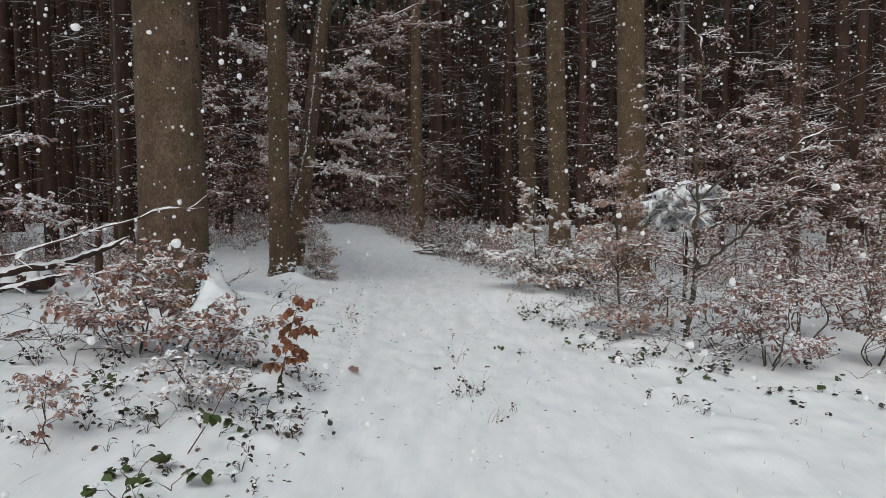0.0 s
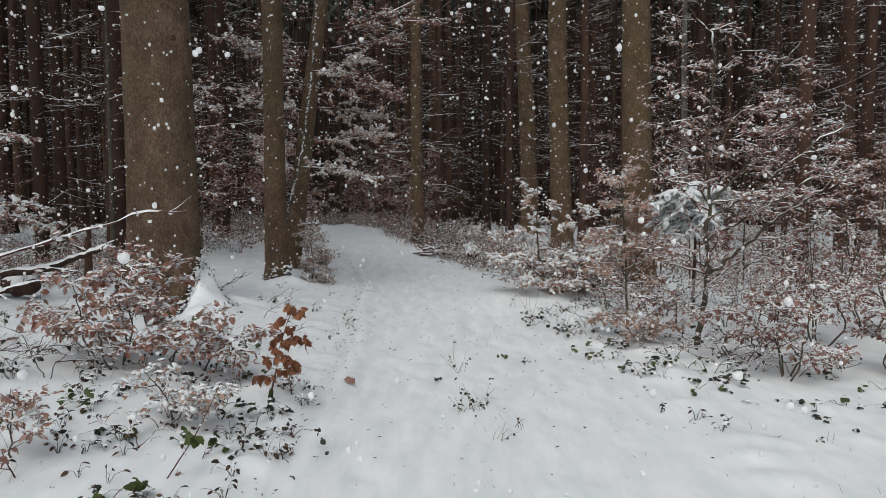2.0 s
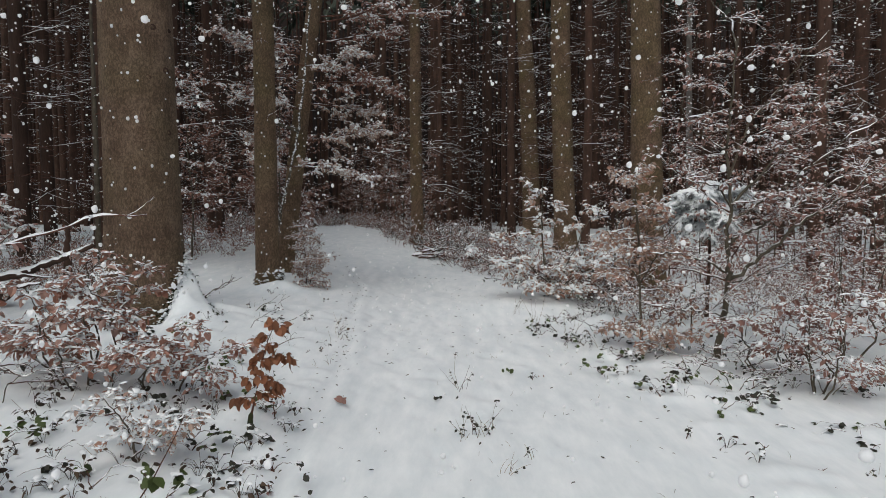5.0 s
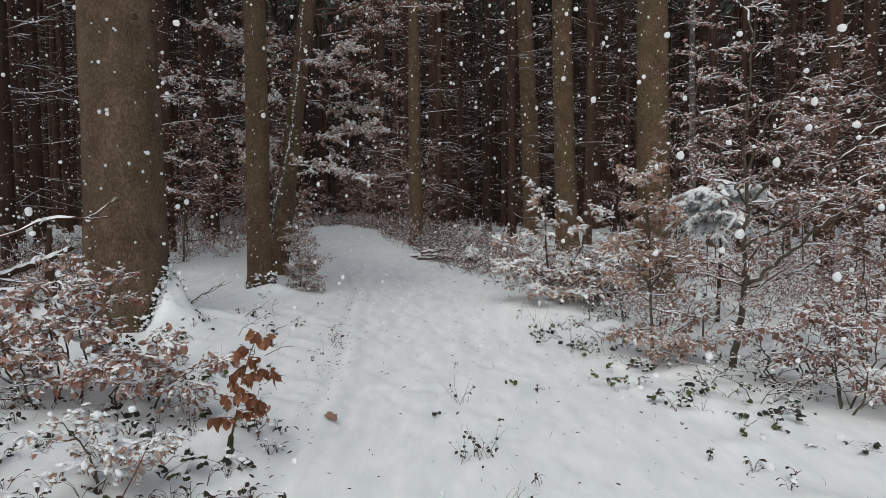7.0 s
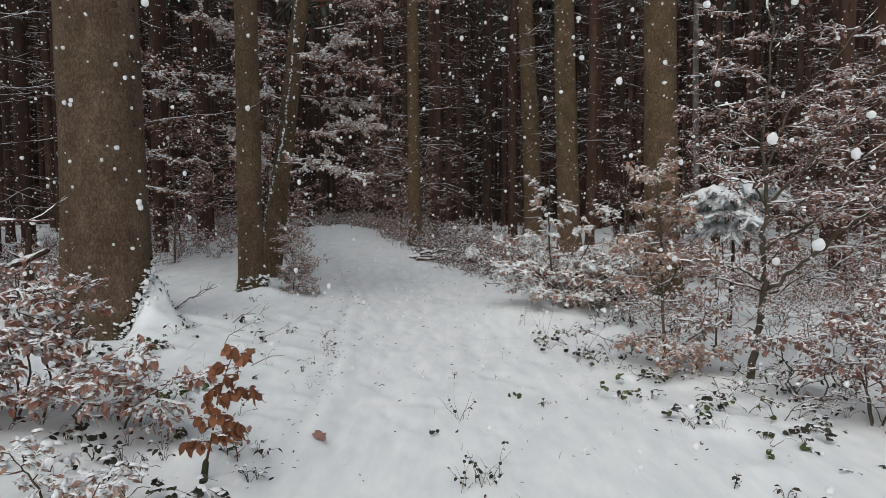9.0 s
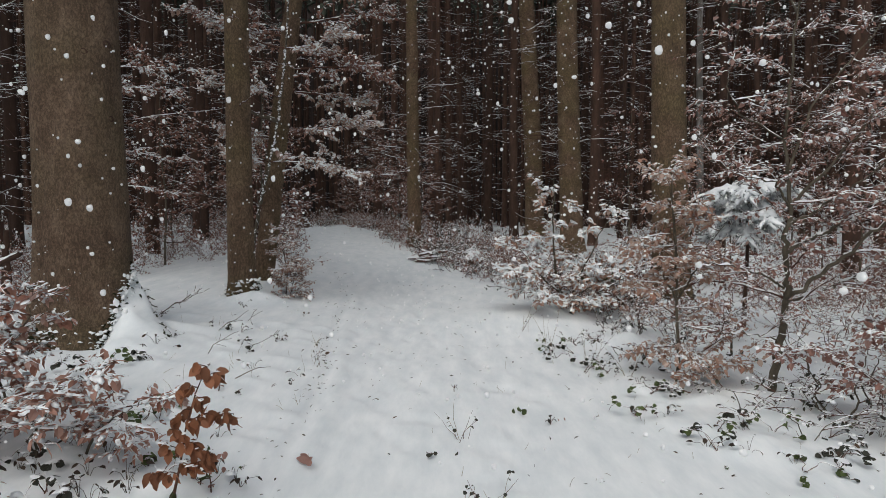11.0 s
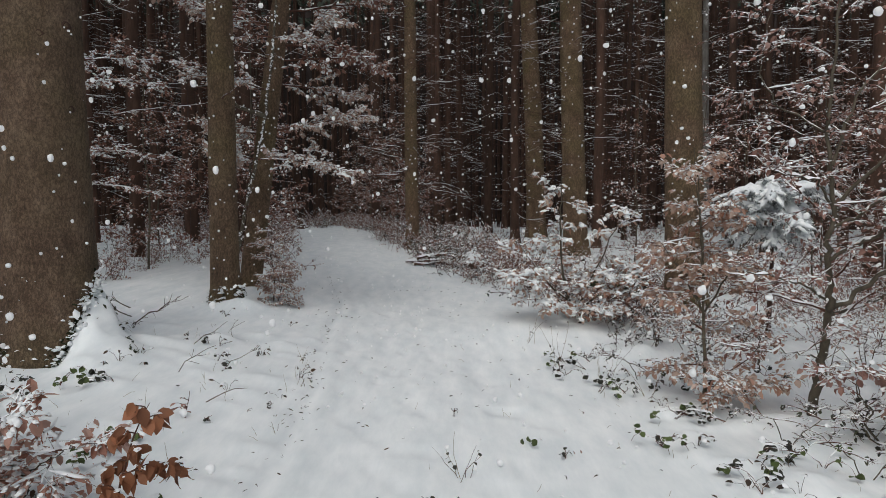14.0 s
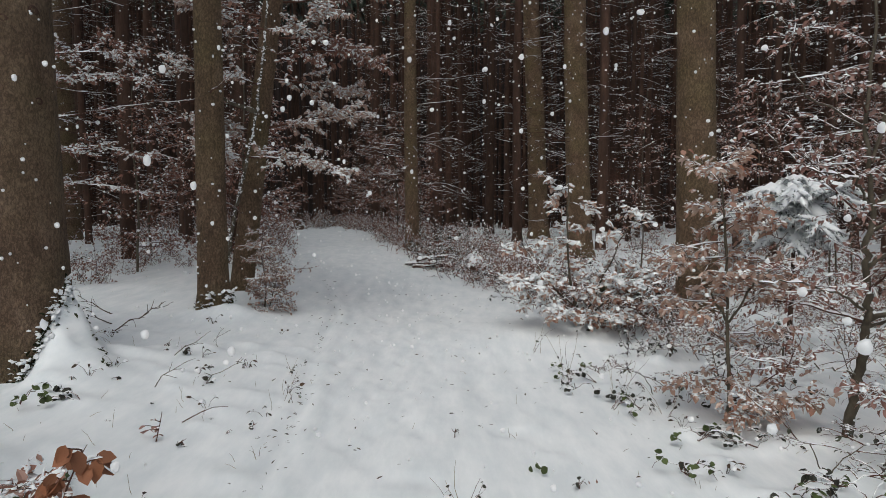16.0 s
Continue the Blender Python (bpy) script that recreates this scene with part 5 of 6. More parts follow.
# ---------------------------------------------------------------- plants whose leaves can be told apart
def leaf_mesh(name, mat, width, waves=0, curl=0.12, fold=0.1):
    """One leaf, 1 long, folded along its midrib, with a slightly toothed edge."""
    s = Soup()
    n = 7
    t = np.linspace(0, 1, n)
    half = width * np.sin(np.pi * t ** 0.8) ** 0.8 * (1 + 0.07 * np.cos(np.arange(n) * np.pi) * waves)
    mid = np.stack([t, t * 0, -curl * t * t], 1)
    L = np.stack([t, half, fold * half / width - curl * 1.3 * t * t], 1)
    R = np.stack([t, -half, fold * 0.7 * half / width - curl * t * t], 1)
    V = np.concatenate([L, mid, R])
    k = np.arange(n - 1)
    s.add(V, np.stack([k, k + n, k + n + 1, k + 1], 1), np.stack([k + n, k + 2 * n, k + 2 * n + 1, k + n + 1], 1))
    return s.mesh(name, mat)


RUST_MESHES = [leaf_mesh("rust_leaf", LEAF_RUST, w, 1, c, f) for w, c, f in ((0.30, 0.12, 0.1), (0.26, 0.4, 0.2), (0.33, -0.3, 0.16), (0.2, 0.5, 0.3))]
RED_MESH = leaf_mesh("red_leaf", LEAF_RED, 0.30)
GREEN_MESH = leaf_mesh("green_leaf", LEAF_GREEN, 0.46, 1)
DARK_MESH = leaf_mesh("dark_leaf", LEAF_DARK, 0.46, 1)
PAD = Soup()
caps(PAD, np.random.RandomState(3), np.zeros((1, 3)), np.array([(1.0, 0, 0)]), 0.9, 0.5)
PAD_MESH = PAD.mesh("snow_pad", SNOW_LOAD)


def leaf_part(parent, mesh, p, d, size, rng, facing=None, name="leaf"):
    x = Vector(d).normalized()
    up = Vector(facing) if facing is not None else Vector((rng.normal(0, 0.4), rng.normal(0, 0.4), 1))
    y = up.cross(x)
    if y.length < 1e-3:
        y = Vector((1, 0, 0))
    y.normalize()
    z = x.cross(y)
    ob = new(name, mesh)
    ob.parent = parent
    ob.matrix_basis = Matrix.Translation(p) @ Matrix((x, y, z)).transposed().to_4x4() @ Matrix.Diagonal((size, size, size * 0.9, 1))
    return ob


# rust-coloured beech sapling at the edge of the path
rng = np.random.RandomState(111)
sap = thing("beech_seedling", -1.22, 5.08, at(-1.22, 5.08, 0.02), "knee-high beech seedling with tiers of rust-orange leaves in the snow", "sapling")
S = np.array([(0, 0, -0.02), (0.01, 0, 0.08), (0.05, 0, 0.25), (0.08, 0.0, 0.42), (0.13, 0, 0.58), (0.17, 0, 0.67), (0.20, -0.01, 0.715)])
s = Soup()
s.tube(S, np.array([0.012, 0.008, 0.005, 0.004, 0.003, 0.002, 0.001]), 7)
part("stem", s, TWIG, sap)
s = Soup()
s.tube(np.array([(0, 0, -0.02), (0.003, 0, 0.03), (0.012, 0, 0.1), (0.016, 0, 0.12)]), np.array([0.018, 0.019, 0.016, 0.006]), 8)
part("moss_collar", s, MOSS, sap, "dark mossy foot of the stem")
for z, dx, dy, L, n in ((0.20, -1, -0.1, 0.13, 11), (0.23, 1, -0.25, 0.20, 19), (0.25, 0.3, -0.8, 0.13, 11), (0.32, -0.8, -0.4, 0.10, 7), (0.34, 0.9, -0.3, 0.17, 17), (0.38, -0.3, -0.6, 0.10, 7), (0.44, 1, 0.1, 0.26, 20),
                        (0.45, 0.2, -0.8, 0.10, 7), (0.50, -0.7, -0.3, 0.09, 7), (0.55, 0.8, -0.3, 0.10, 8), (0.60, -0.5, -0.3, 0.09, 7), (0.65, 0.7, -0.1, 0.08, 7), (0.69, -0.3, -0.3, 0.06, 5)):
    q = np.array([np.interp(z, S[:, 2], S[:, c]) for c in range(3)])
    P = limb_line(rng, q, (dx, dy, 0.3), L, 6, 0.22, -0.06)
    b = Soup()
    b.tube(P, np.linspace(0.003, 0.0012, 7), 4)
    limb = part("branch", b, TWIG, sap)
    for j in range(n):
        t = (0.1 + 0.9 * (j + rng.uniform()) / n) * 6
        i = min(int(t), 5)
        p = P[i] + (P[i + 1] - P[i]) * (t - i) + rng.normal(0, 0.008, 3)
        d = unit(P[-1] - P[0]) * rng.uniform(-0.2, 0.7) + rng.normal(0, 0.45, 3) - np.array((0, 0, rng.uniform(0.5, 1.5)))
        leaf_part(limb, RUST_MESHES[rng.randint(4)], p, d, rng.uniform(0.045, 0.082), rng, (rng.normal(0, 1), -1 + rng.normal(0, 0.8), 0.5))
        if rng.uniform() < 0.3:
            leaf_part(limb, PAD_MESH, p + np.array((0, 0, 0.006)), (rng.normal(), rng.normal(), 0), rng.uniform(0.015, 0.04), rng, (0, 0, 1), "snow_pad")


def seedling(x, y, h, seed, mesh, label, n=7, leaf=0.055, pads=0.2):
    """A little branched plant with single leaves."""
    rng = np.random.RandomState(seed)
    t = thing("seedling", x, y, at(x, y, 0.02), label, "seedling", "seedlings in the snow")
    S = limb_line(rng, (0, 0, -0.01), (rng.normal(0, 0.2), rng.normal(0, 0.2), 1), h, 6, 0.12)
    s = Soup()
    s.tube(S, np.linspace(0.0045, 0.0018, 7), 5)
    for _, p, d in offshoots(rng, S, 3, 0.35, 0.9, 55, False):
        Q = limb_line(rng, p, (d[0] * 1.3, d[1] * 1.3, 0.25), h * 0.5, 4, 0.15)
        s.tube(Q, np.linspace(0.0025, 0.0012, 5), 4)
        S = np.concatenate([S, Q[2:]])
    part("stem", s, TWIG, t)
    for j in range(n):
        p = S[rng.randint(2, len(S))]
        leaf_part(t, mesh, p, (rng.normal(), rng.normal(), -0.6), leaf * rng.uniform(0.7, 1.2), rng)
        if rng.uniform() < pads:
            leaf_part(t, PAD_MESH, p + np.array((0, 0, 0.006)), (rng.normal(), rng.normal(), 0), rng.uniform(0.02, 0.04), rng, (0, 0, 1), "snow_pad")
    return t


def bramble(x, y, seed, canes, leaf_n, mesh, label, reach=0.35, leaf=0.07, pads=0.5, h=0.12):
    """Arching canes with leaves in threes."""
    rng = np.random.RandomState(seed)
    t = thing("bramble", x, y, at(x, y, 0.02), label, "bramble", "brambles in the snow")
    for c in range(canes):
        a = rng.uniform(0, 6.28)
        L = reach * rng.uniform(0.6, 1.2)
        u = np.linspace(0, 1, 8)
        P = np.stack([math.cos(a) * L * u, math.sin(a) * L * u, h * rng.uniform(0.7, 1.3) * np.sin(np.pi * u * 0.85) + 0.01], 1) + rng.normal(0, 0.006, (8, 3))
        s, sn = Soup(), Soup()
        s.tube(P, np.linspace(0.0027, 0.0014, 8), 5)
        cane = part("cane", s, TWIG, t)
        sn.ridge(P, np.linspace(0.0027, 0.0014, 8), rng, 0.7)
        part("snow_line", sn, SNOW_LOAD, cane)
        for j in range(leaf_n):
            p = P[rng.choice((3, 5, 6, 7, 7))] + np.array((0, 0, 0.01))
            b = rng.uniform(0, 6.28)
            for e in (-0.9, 0, 0.9):
                leaf_part(cane, mesh, p + rng.normal(0, 0.008, 3), (math.cos(b + e), math.sin(b + e), rng.uniform(-0.9, 0.2)), leaf * rng.uniform(0.65, 1.15), rng, (rng.normal(0, 0.6), -0.5 + rng.normal(0, 0.6), 0.7))
            if rng.uniform() < pads:
                leaf_part(cane, PAD_MESH, p + np.array((0, 0, 0.008)), (rng.normal(), rng.normal(), 0), rng.uniform(0.035, 0.065), rng, (0, 0, 1), "snow_pad")
    return t


for n, (x, y) in enumerate(((-1.50, 3.14), (-1.33, 3.3), (-1.55, 3.36), (-1.41, 3.5), (-1.68, 4.05), (-2.22, 4.58), (-1.33, 4.03), (-1.72, 6.17))):
    bramble(x, y, 120 + n, 2, 2, GREEN_MESH, "bramble with broad yellow-green leaves pressed by snow", 0.2, 0.07 if n < 3 else 0.052, 0.6, 0.09)
for n, (x, y) in enumerate(((1.82, 6.5), (1.86, 6.6), (1.65, 7.39), (1.38, 6.83), (2.34, 6.02), (2.27, 5.86), (2.98, 5.35), (2.71, 5.32), (3.44, 6.25), (3.61, 5.94), (1.87, 7.41), (3.25, 5.1), (1.68, 7.45), (2.84, 8.6), (1.30, 8.75), (1.15, 9.0), (2.9, 6.9), (3.9, 5.6), (1.26, 8.05), (1.47, 8.05), (1.86, 8.21), (2.04, 5.81), (1.68, 6.14), (1.1, 8.6), (2.2, 6.5), (2.5, 6.4), (-1.8, 5.09), (-1.42, 4.64), (-1.48, 4.93), (-1.98, 5.58), (-1.79, 6.11), (-0.94, 4.54),
                             (-1.22, 4.86), (-2.32, 4.32), (-1.85, 4.2), (-1.48, 4.76), (-1.41, 5.42), (-1.9, 4.9), (-2.17, 7.25), (-2.5, 7.15), (-2.6, 6.9), (-2.9, 4.9))):
    bramble(x, y, 140 + n, 3, 2, DARK_MESH if n % 3 else GREEN_MESH, "bramble with small dark green leaves half under snow", 0.24, 0.042, 0.9, 0.08)
# long bent cane standing out of the snow
s = Soup()
cane = thing("bramble_cane", -1.42, 3.75, at(-1.42, 3.75, 0.02), "long bare bramble cane standing up from the snow", "bramble")
P = np.array([(0, 0, 0), (0.06, 0.05, 0.1), (0.12, 0.1, 0.2), (0.17, 0.2, 0.33), (0.19, 0.3, 0.42)])
s.tube(P, np.linspace(0.004, 0.002, 5), 5)
part("cane", s, TWIG, cane)
for e in (-0.8, 0.1, 0.8):
    leaf_part(cane, GREEN_MESH, P[2], (math.sin(e), -0.4 * math.cos(e), -0.5), 0.07, rng)

for n, (x, y) in enumerate(((2.35, 6.35), (3.05, 6.25), (2.75, 7.0), (1.7, 8.4), (-3.02, 5.05), (-2.72, 5.0), (-3.19, 5.67), (2.2, 6.9))):
    young_beech("bare_shrub", x, y, [([(0, 0, -0.03), (0.08, -0.05, 0.15), (0.3, -0.1, 0.25), (0.55, -0.12, 0.18)], 0.004), ([(0, 0, -0.03), (-0.1, 0.0, 0.18), (-0.35, -0.1, 0.28), (-0.5, -0.15, 0.2)], 0.004)],
                "low bare shrub of thin arching snow-lined canes", 270 + n, LEAF_DARK, 0.045, 0.16, 0.4, 0.4, 5, 0.26, 4, 0.15, first=0.3, rise=0.15, group="bare shrubs", bare=0.4)
for n, (x, y) in enumerate(((2.4, 8.9), (2.9, 9.3), (3.4, 8.6), (3.9, 8.9), (2.2, 9.6), (4.3, 10.3))):
    rs = np.random.RandomState(290 + n)
    st = []
    for k in range(3):
        a, h = rs.uniform(0, 6.28), rs.uniform(0.3, 0.6)
        q = np.array((math.cos(a), math.sin(a), 0)) * rs.uniform(0.2, 0.45)
        st.append(([(0, 0, -0.03), tuple(q * 0.3 + (0, 0.03, h * 0.5)), tuple(q * 0.75 + (0.03, 0, h * 0.9)), tuple(q * 1.4 + (0, 0, h * rs.uniform(0.7, 1.1)))], 0.005))
    young_beech("bare_shrub", x, y, st, "thin shrub of dark arching twigs with few brown leaves", 310 + n, LEAF_PALE, 0.05, 0.15, 0.6, 0.75, 4, 0.36, 4, 0.2, first=0.2, rise=0.1, group="bare shrubs", bare=0.2)
# seedlings and stray sprigs
spots = [(-0.92, 4.18), (-0.94, 4.55), (-1.17, 4.08), (-1.12, 5.34), (-2.05, 3.55), (-1.58, 6.87), (-1.69, 8.03), (-2.0, 8.6), (1.46, 6.91), (1.38, 6.85), (1.9, 4.91), (1.55, 5.2), (2.6, 5.0), (1.75, 8.2), (1.05, 8.7), (0.1, 7.41), (-0.05, 6.06), (0.75, 6.66)]
for n, (x, y) in enumerate(spots):
    red = n in (3, 4, 5)
    seedling(x, y, 0.2 if red else 0.09, 160 + n, RED_MESH if red else DARK_MESH, "seedling with brown leaves and clumps of snow" if red else "tiny dark-leaved sprig poking from the snow", 13 if red else 5, 0.04 if red else 0.032)
rng = np.random.RandomState(13)
pattern = [seedling(0, 0, 0.035 + 0.012 * k, 190 + k, (DARK_MESH, RED_MESH, DARK_MESH, GREEN_MESH, DARK_MESH)[k], "small dark sprig poking from the snow", 4, 0.036) for k in range(5)]
n = 0
while n < 190:
    if n % 5 == 1:
        x, y = rng.uniform(-2.4, -0.9), rng.uniform(3.2, 5.2)
    elif rng.uniform() < 0.55:
        x, y = rng.uniform(-3.3, -0.95), rng.uniform(3.2, 8.8)
    else:
        y = rng.uniform(4.4, 10.5)
        x = 1.25 + rng.exponential(1.0) + 0.12 * abs(y - 9)
    if math.hypot(x + 3.17, y - 8.17) < 0.6 or x > 0.55 * y + 0.5:
        continue
    m = pose(x, y, at(x, y, 0.015), 0, 0, rng.uniform(0, 360)) @ Matrix.Scale(rng.uniform(0.5, 1.05), 4)
    if n < 5:
        pattern[n].matrix_basis = m
    else:
        copy_thing(pattern[n % 5], m)
    n += 1


def stalks(x, y, seed, n, h, label):
    """Dry herb or grass stalks in one tuft."""
    rng = np.random.RandomState(seed)
    t = thing("dry_stalks", x, y, at(x, y, 0.01), label, "grass", "dry stalks on the path")
    for _ in range(n):
        s = Soup()
        a = rng.uniform(0, 6.28)
        P = limb_line(rng, (rng.normal(0, 0.03), rng.normal(0, 0.03), 0), (math.cos(a) * 0.35, math.sin(a) * 0.35, 1), h * rng.uniform(0.4, 1.25), 6, 0.13, -0.09)
        s.tube(P, np.linspace(0.0018, 0.0007, 7), 4)
        part("stalk", s, TWIG if rng.uniform() < 0.3 else STRAW, t)
        if rng.uniform() < 0.3:
            for _ in range(4):
                leaf_part(t, DARK_MESH, P[rng.randint(2, 7)], (rng.normal(), rng.normal(), -0.6), rng.uniform(0.015, 0.03), rng)
    return t


for n, (x, y, k, h) in enumerate(((0.22, 5.25, 7, 0.26), (0.30, 5.33, 5, 0.22), (0.15, 6.36, 6, 0.28), (0.12, 5.2, 5, 0.15), (0.35, 4.6, 5, 0.12), (0.5, 4.9, 4, 0.14), (1.4, 8.3, 5, 0.35), (1.1, 8.9, 5, 0.35), (1.6, 7.9, 4, 0.3), (-1.2, 8.6, 4, 0.15), (-1.1, 7.9, 4, 0.12), (2.4, 4.6, 6, 0.09), (2.7, 4.4, 5, 0.08), (0.9, 9.6, 4, 0.3), (-1.0, 6.9, 4, 0.1))):
    stalks(x, y, 230 + n, k, h, "tuft of thin dry stalks standing through the snow")
# grass tips and bare twig ends that just clear the snow
rng = np.random.RandomState(16)
s = Soup()
for _ in range(260):
    y = rng.uniform(3.0, 9.5)
    x = rng.uniform(1.0, 4.2) if rng.uniform() < 0.5 else (rng.uniform(-3.3, -1.0) if rng.uniform() < 0.7 else rng.normal(0.3, 0.5))
    if math.hypot(x + 3.17, y - 8.17) < 0.6:
        continue
    h = rng.uniform(0.03, 0.09) * (1.8 if x < -1 else 0.8)
    P = limb_line(rng, (x, y, at(x, y, 0.01)), (rng.normal(0, 0.5), rng.normal(0, 0.5), 1), h, 3, 0.2, -0.05)
    s.tube(P, np.array([0.0016, 0.0014, 0.0011, 0.0007]), 3)
tagged(new("grass_tips", s.mesh("grass_tips", STRAW)), "dry grass tips and twig ends clearing the snow", "grass", kind="stuff")
# low dead herbage, its little leaves half under the snow
s, sn = Soup(), Soup()
for n in range(120):
    if n % 5 < 3:
        x, y = rng.uniform(-2.6, -0.95), rng.uniform(3.3, 5.6)
    elif n % 5 == 3:
        x, y = rng.uniform(-3.4, -1.1), rng.uniform(4.5, 10.5)
    else:
        y = rng.uniform(4.6, 9.6)
        x = 1.35 + rng.exponential(0.9) + 0.1 * abs(y - 9)
    if math.hypot(x + 3.17, y - 8.17) < 0.75:
        continue
    k = rng.randint(3, 8)
    a, q = rng.uniform(0, 6.28, k), rng.uniform(0.01, 0.09, k)
    P = np.stack([x + q * np.cos(a), y + q * np.sin(a), at(x, y) + rng.uniform(0.015, 0.085, k)], 1)
    for p in P:
        s.tube(np.array([(x, y, at(x, y, 0.02)), (p + (x, y, at(x, y))) / 2 + (0, 0, 0.012), p]), np.array([0.0018, 0.0014, 0.001]), 3)
    leaves(s, rng, P, np.stack([np.cos(a), np.sin(a), rng.uniform(-0.9, 0.3, k)], 1), 0.042, 0.6)
    if rng.uniform() < 0.6:
        caps(sn, rng, P[:2] + (0, 0, 0.008), rng.normal(0, 1, (2, 3)) * np.array((1, 1, 0.2)), 0.04, 0.5, True)
tagged(new("dead_herbage", s.mesh("dead_herbage", LITTER)), "dead brown herb leaves standing low in the snow", "herbage", kind="stuff")
tagged(new("herbage_snow", sn.mesh("herbage_snow", SNOW_LOAD)), "soft clots of snow caught on dead herbage", "snow", kind="stuff")
# clumps of dead leaves on the path
for n, (x, y, mesh) in enumerate(((-0.75, 5.82, RED_MESH), (0.56, 6.84, GREEN_MESH), (-0.74, 4.28, DARK_MESH), (0.8, 6.66, RED_MESH), (0.0, 6.0, DARK_MESH))):
    rs = np.random.RandomState(260 + n)
    t = thing("dead_leaves", x, y, at(x, y), "little clump of dead leaves lying on the snow", "leaves")
    for _ in range(6 if n == 0 else 4 if n == 1 else 2):
        leaf_part(t, mesh, (rs.normal(0, 0.03), rs.normal(0, 0.03), 0.015), (rs.normal(), rs.normal(), rs.uniform(0.2, 1.4)), rs.uniform(0.05, 0.08) if n == 0 else rs.uniform(0.03, 0.055) if n == 1 else rs.uniform(0.025, 0.04), rs, (rs.normal(0, 0.7), -0.7, 0.6))

# needles, twiglets and bark crumbs strewn on the snow
rng = np.random.RandomState(14)
s = Soup()
m = 420
y = rng.uniform(2.4, 14, m)
x = np.where(rng.uniform(size=m) < 0.35, path_x(y) - 0.92 + rng.normal(0, 0.06, m), rng.normal(0, 1.6, m))
P = np.stack([x, y, land(x, y) + 0.006], 1)
a = rng.uniform(0, 6.28, m)
leaves(s, rng, P, np.stack([np.cos(a), np.sin(a), rng.uniform(-0.1, 0.5, m)], 1), 0.038, 0.3)
tagged(new("litter", s.mesh("litter", LITTER)), "dark twiglets and leaf crumbs strewn on the snow", "litter", kind="stuff")
# dark crumbs and snow clots round the feet of the trunks
s, sn = Soup(), Soup()
for cx, cy, r, k in ((-3.17, 8.17, 0.47, 150), (-2.505, 10.75, 0.2, 60), (3.20, 11.75, 0.3, 30)):
    a = rng.uniform(2.6, 6.6, k)
    q = r * rng.uniform(0.95, 1.2, k)
    x, y = cx + q * np.cos(a), cy + q * np.sin(a)
    P = np.stack([cx + q * 0.97 * np.cos(a), cy + q * 0.97 * np.sin(a), land(x, y) + 0.13 * rng.uniform(0, 1, k) ** 1.5], 1)
    leaves(s, rng, P, rng.normal(0, 1, (k, 3)), 0.045, 0.7)
    P = np.stack([cx + q * 0.93 * np.cos(a), cy + q * 0.93 * np.sin(a), land(x, y) + rng.uniform(0, 0.15, k)], 1)
    caps(sn, rng, P, rng.normal(0, 1, (k, 3)), 0.05)
k = 140
a = rng.uniform(3.3, 6.5, k)
z = 0.25 + rng.exponential(0.28, k)
q = 0.37 * (1 + 0.34 * np.exp(-z / 0.5)) * 1.01
caps(sn, rng, np.stack([-3.17 + q * np.cos(a), 8.17 + q * np.sin(a), z + 0.2], 1), rng.normal(0, 1, (k, 3)), 0.017, 0.8)
k = 330
a = rng.uniform(-1.0, 0.15, k)
q = np.full(k, 0.44)
for _ in range(3):
    z = land(-3.17 + q * np.cos(a), 8.17 + q * np.sin(a))
    up = np.clip(z - at(-3.17, 8.17, 0.74), 0, 9)
    q = 0.395 + 0.07 * np.exp(-up / 0.47) + 0.24 * np.exp(-((a + 0.803) / 0.42) ** 2 - up / 0.42)
x, y = -3.17 + q * np.cos(a), 8.17 + q * np.sin(a)
z = z + rng.normal(0.02, 0.03, k)
leaves(s, rng, np.stack([x, y, z], 1), rng.normal(0, 1, (k, 3)), 0.04, 0.75)
caps(sn, rng, np.stack([x, y, z], 1)[:260] + rng.normal(0.01, 0.03, (260, 3)), rng.normal(0, 1, (260, 3)), 0.036, 0.7, True)
# litter along the root ridge; its dark line also stands for the undercut's shade
k = 70
f = rng.uniform(0, 1, k) ** 0.6
q = 0.42 + 0.5 * f
a = np.radians(-50 * (q - 0.4)) + rng.uniform(0.06, 0.13, k) / q
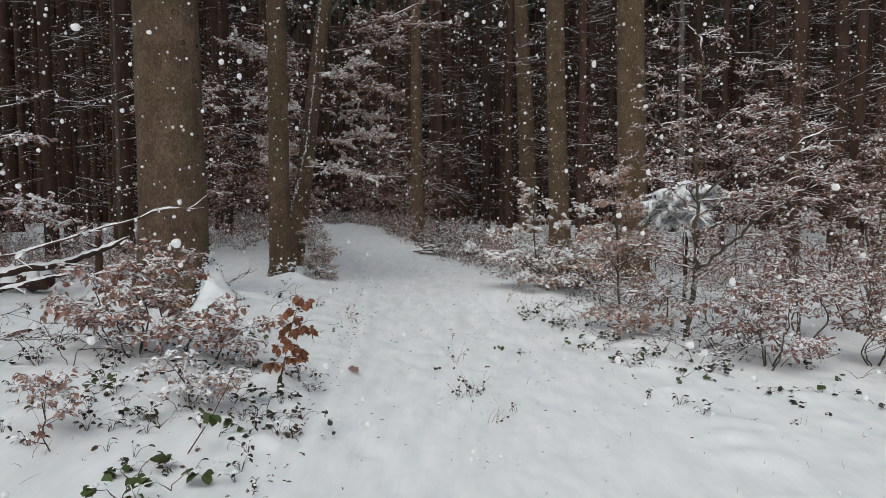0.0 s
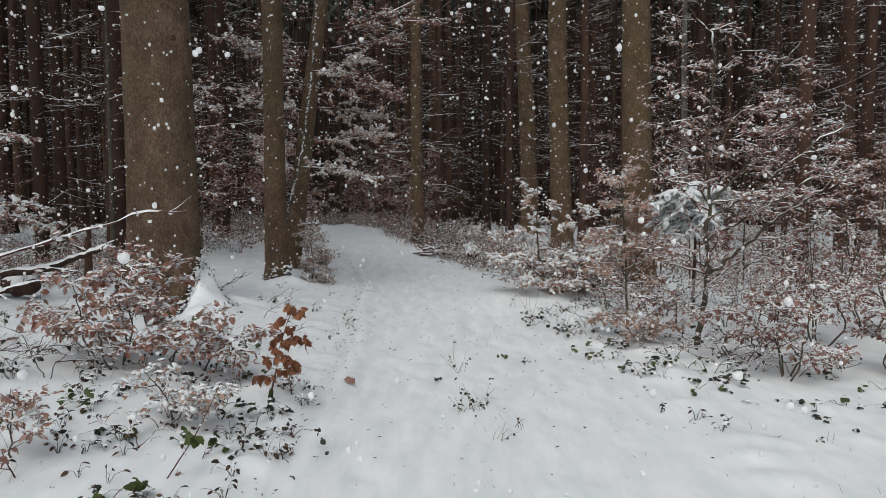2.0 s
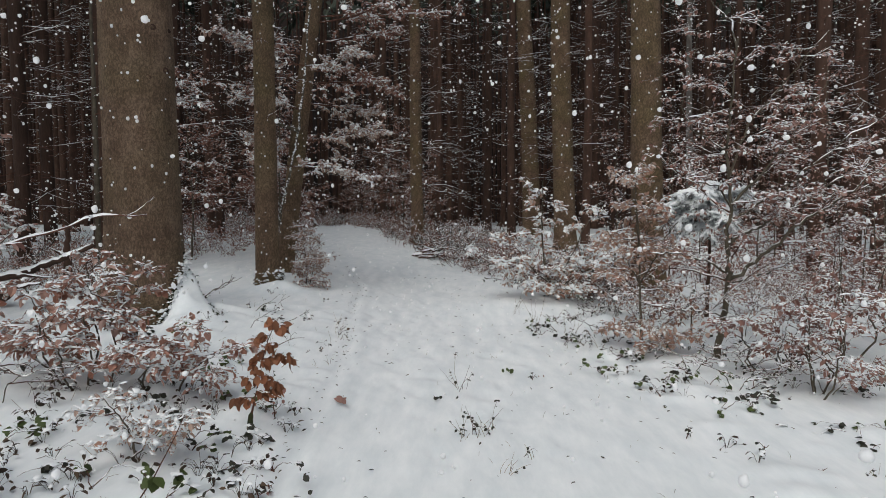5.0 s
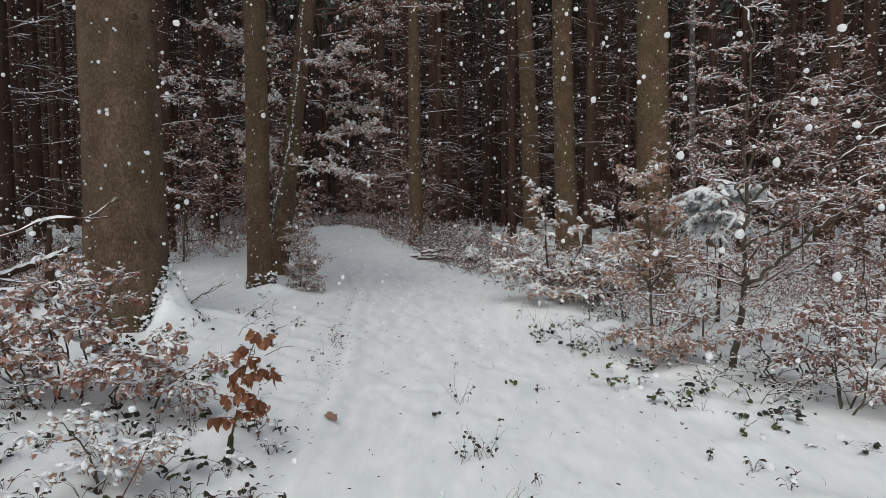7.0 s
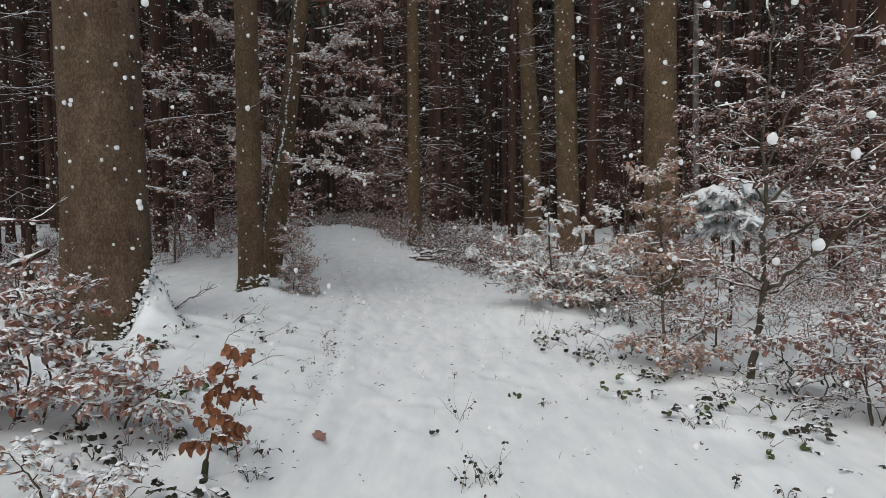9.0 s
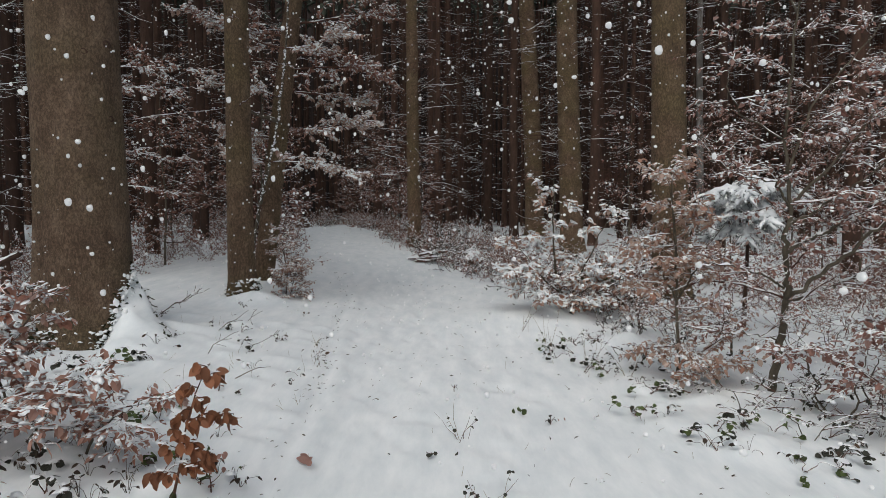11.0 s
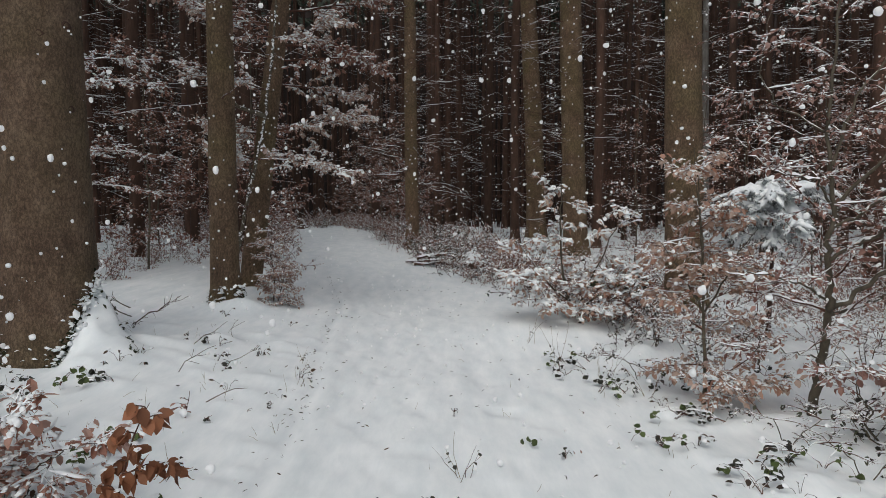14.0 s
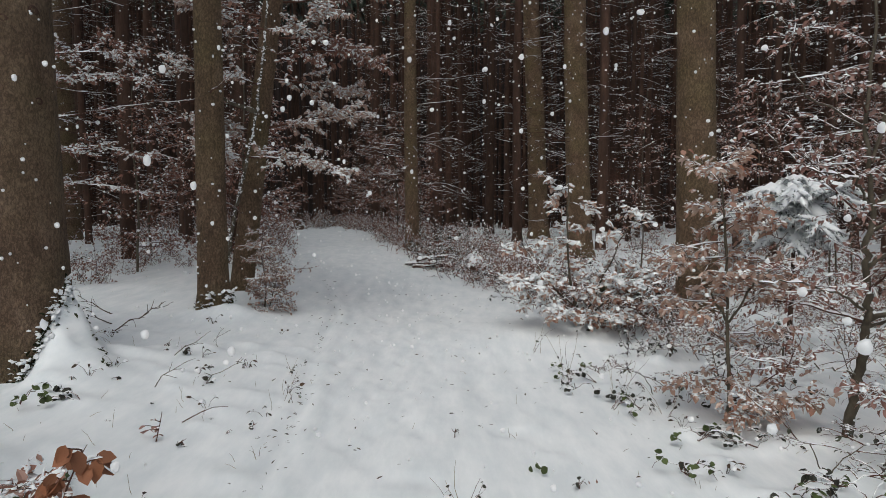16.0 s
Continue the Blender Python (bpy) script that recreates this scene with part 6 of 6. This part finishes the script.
x, y = -3.17 + q * np.cos(a), 8.17 + q * np.sin(a)
leaves(s, rng, np.stack([x, y, land(x, y) + 0.008], 1), rng.normal(0, 1, (k, 3)), 0.032, 0.7)
tagged(new("root_litter", s.mesh("root_litter", MOSS)), "dark moss and ivy leaves round the tree roots", "litter", kind="stuff")
tagged(new("root_snow", sn.mesh("root_snow", SNOW_LOAD)), "clots of snow stuck to bark at the roots", "snow", kind="stuff")

# ---------------------------------------------------------------- snow in the air
rng = np.random.RandomState(15)


def ball(level):
    bm = bmesh.new()
    bmesh.ops.create_icosphere(bm, subdivisions=level, radius=1.0)
    for v in bm.verts:
        v.co *= 1 + 0.24 * noise.noise(v.co * 1.6)
    out = np.array([v.co[:] for v in bm.verts]), np.array([[v.index for v in f.verts] for f in bm.faces])
    bm.free()
    return out


m = 10500
P = np.stack([rng.uniform(-8, 8, m), rng.uniform(0.9, 15, m), rng.uniform(0.05, 5.5, m)], 1)
way = 0.28 * (P[:, 1] < 4.0)
P = P[(np.hypot(P[:, 0], P[:, 2] - 1.55) > way) & (P[:, 2] > land(P[:, 0], P[:, 1]) + 0.03)]
k = len(P)
r = rng.uniform(0.0045, 0.012, (k, 1)) * np.where(rng.uniform(size=(k, 1)) < 0.07, np.where(P[:, 1:2] > 5, 1.6, 1.1), 1.0)
r *= np.where(P[:, 1] < 4.6, np.clip(np.hypot(P[:, 0], P[:, 2] - 1.55) / 0.7, 0.35, 1.0), 1.0)[:, None]
s = Soup()
close = (P[:, 1] < 8.5) & (np.abs(P[:, 0]) < 4)
for pick, level in ((close, 2), (~close, 1)):
    T, F = ball(level)
    q, k = r[pick], pick.sum()
    s.stamp(T, F, P[pick], np.array((1.0, 0, 0)) * q * rng.uniform(0.8, 1.2, (k, 1)), np.array((0, 1.0, 0)) * q, np.array((0, 0, 1.0)) * q * rng.uniform(0.8, 1.3, (k, 1)))
tagged(new("snowflakes", s.mesh("snowflakes", FLAKE)), "white snowflakes drifting down through the air", "snow", kind="stuff")
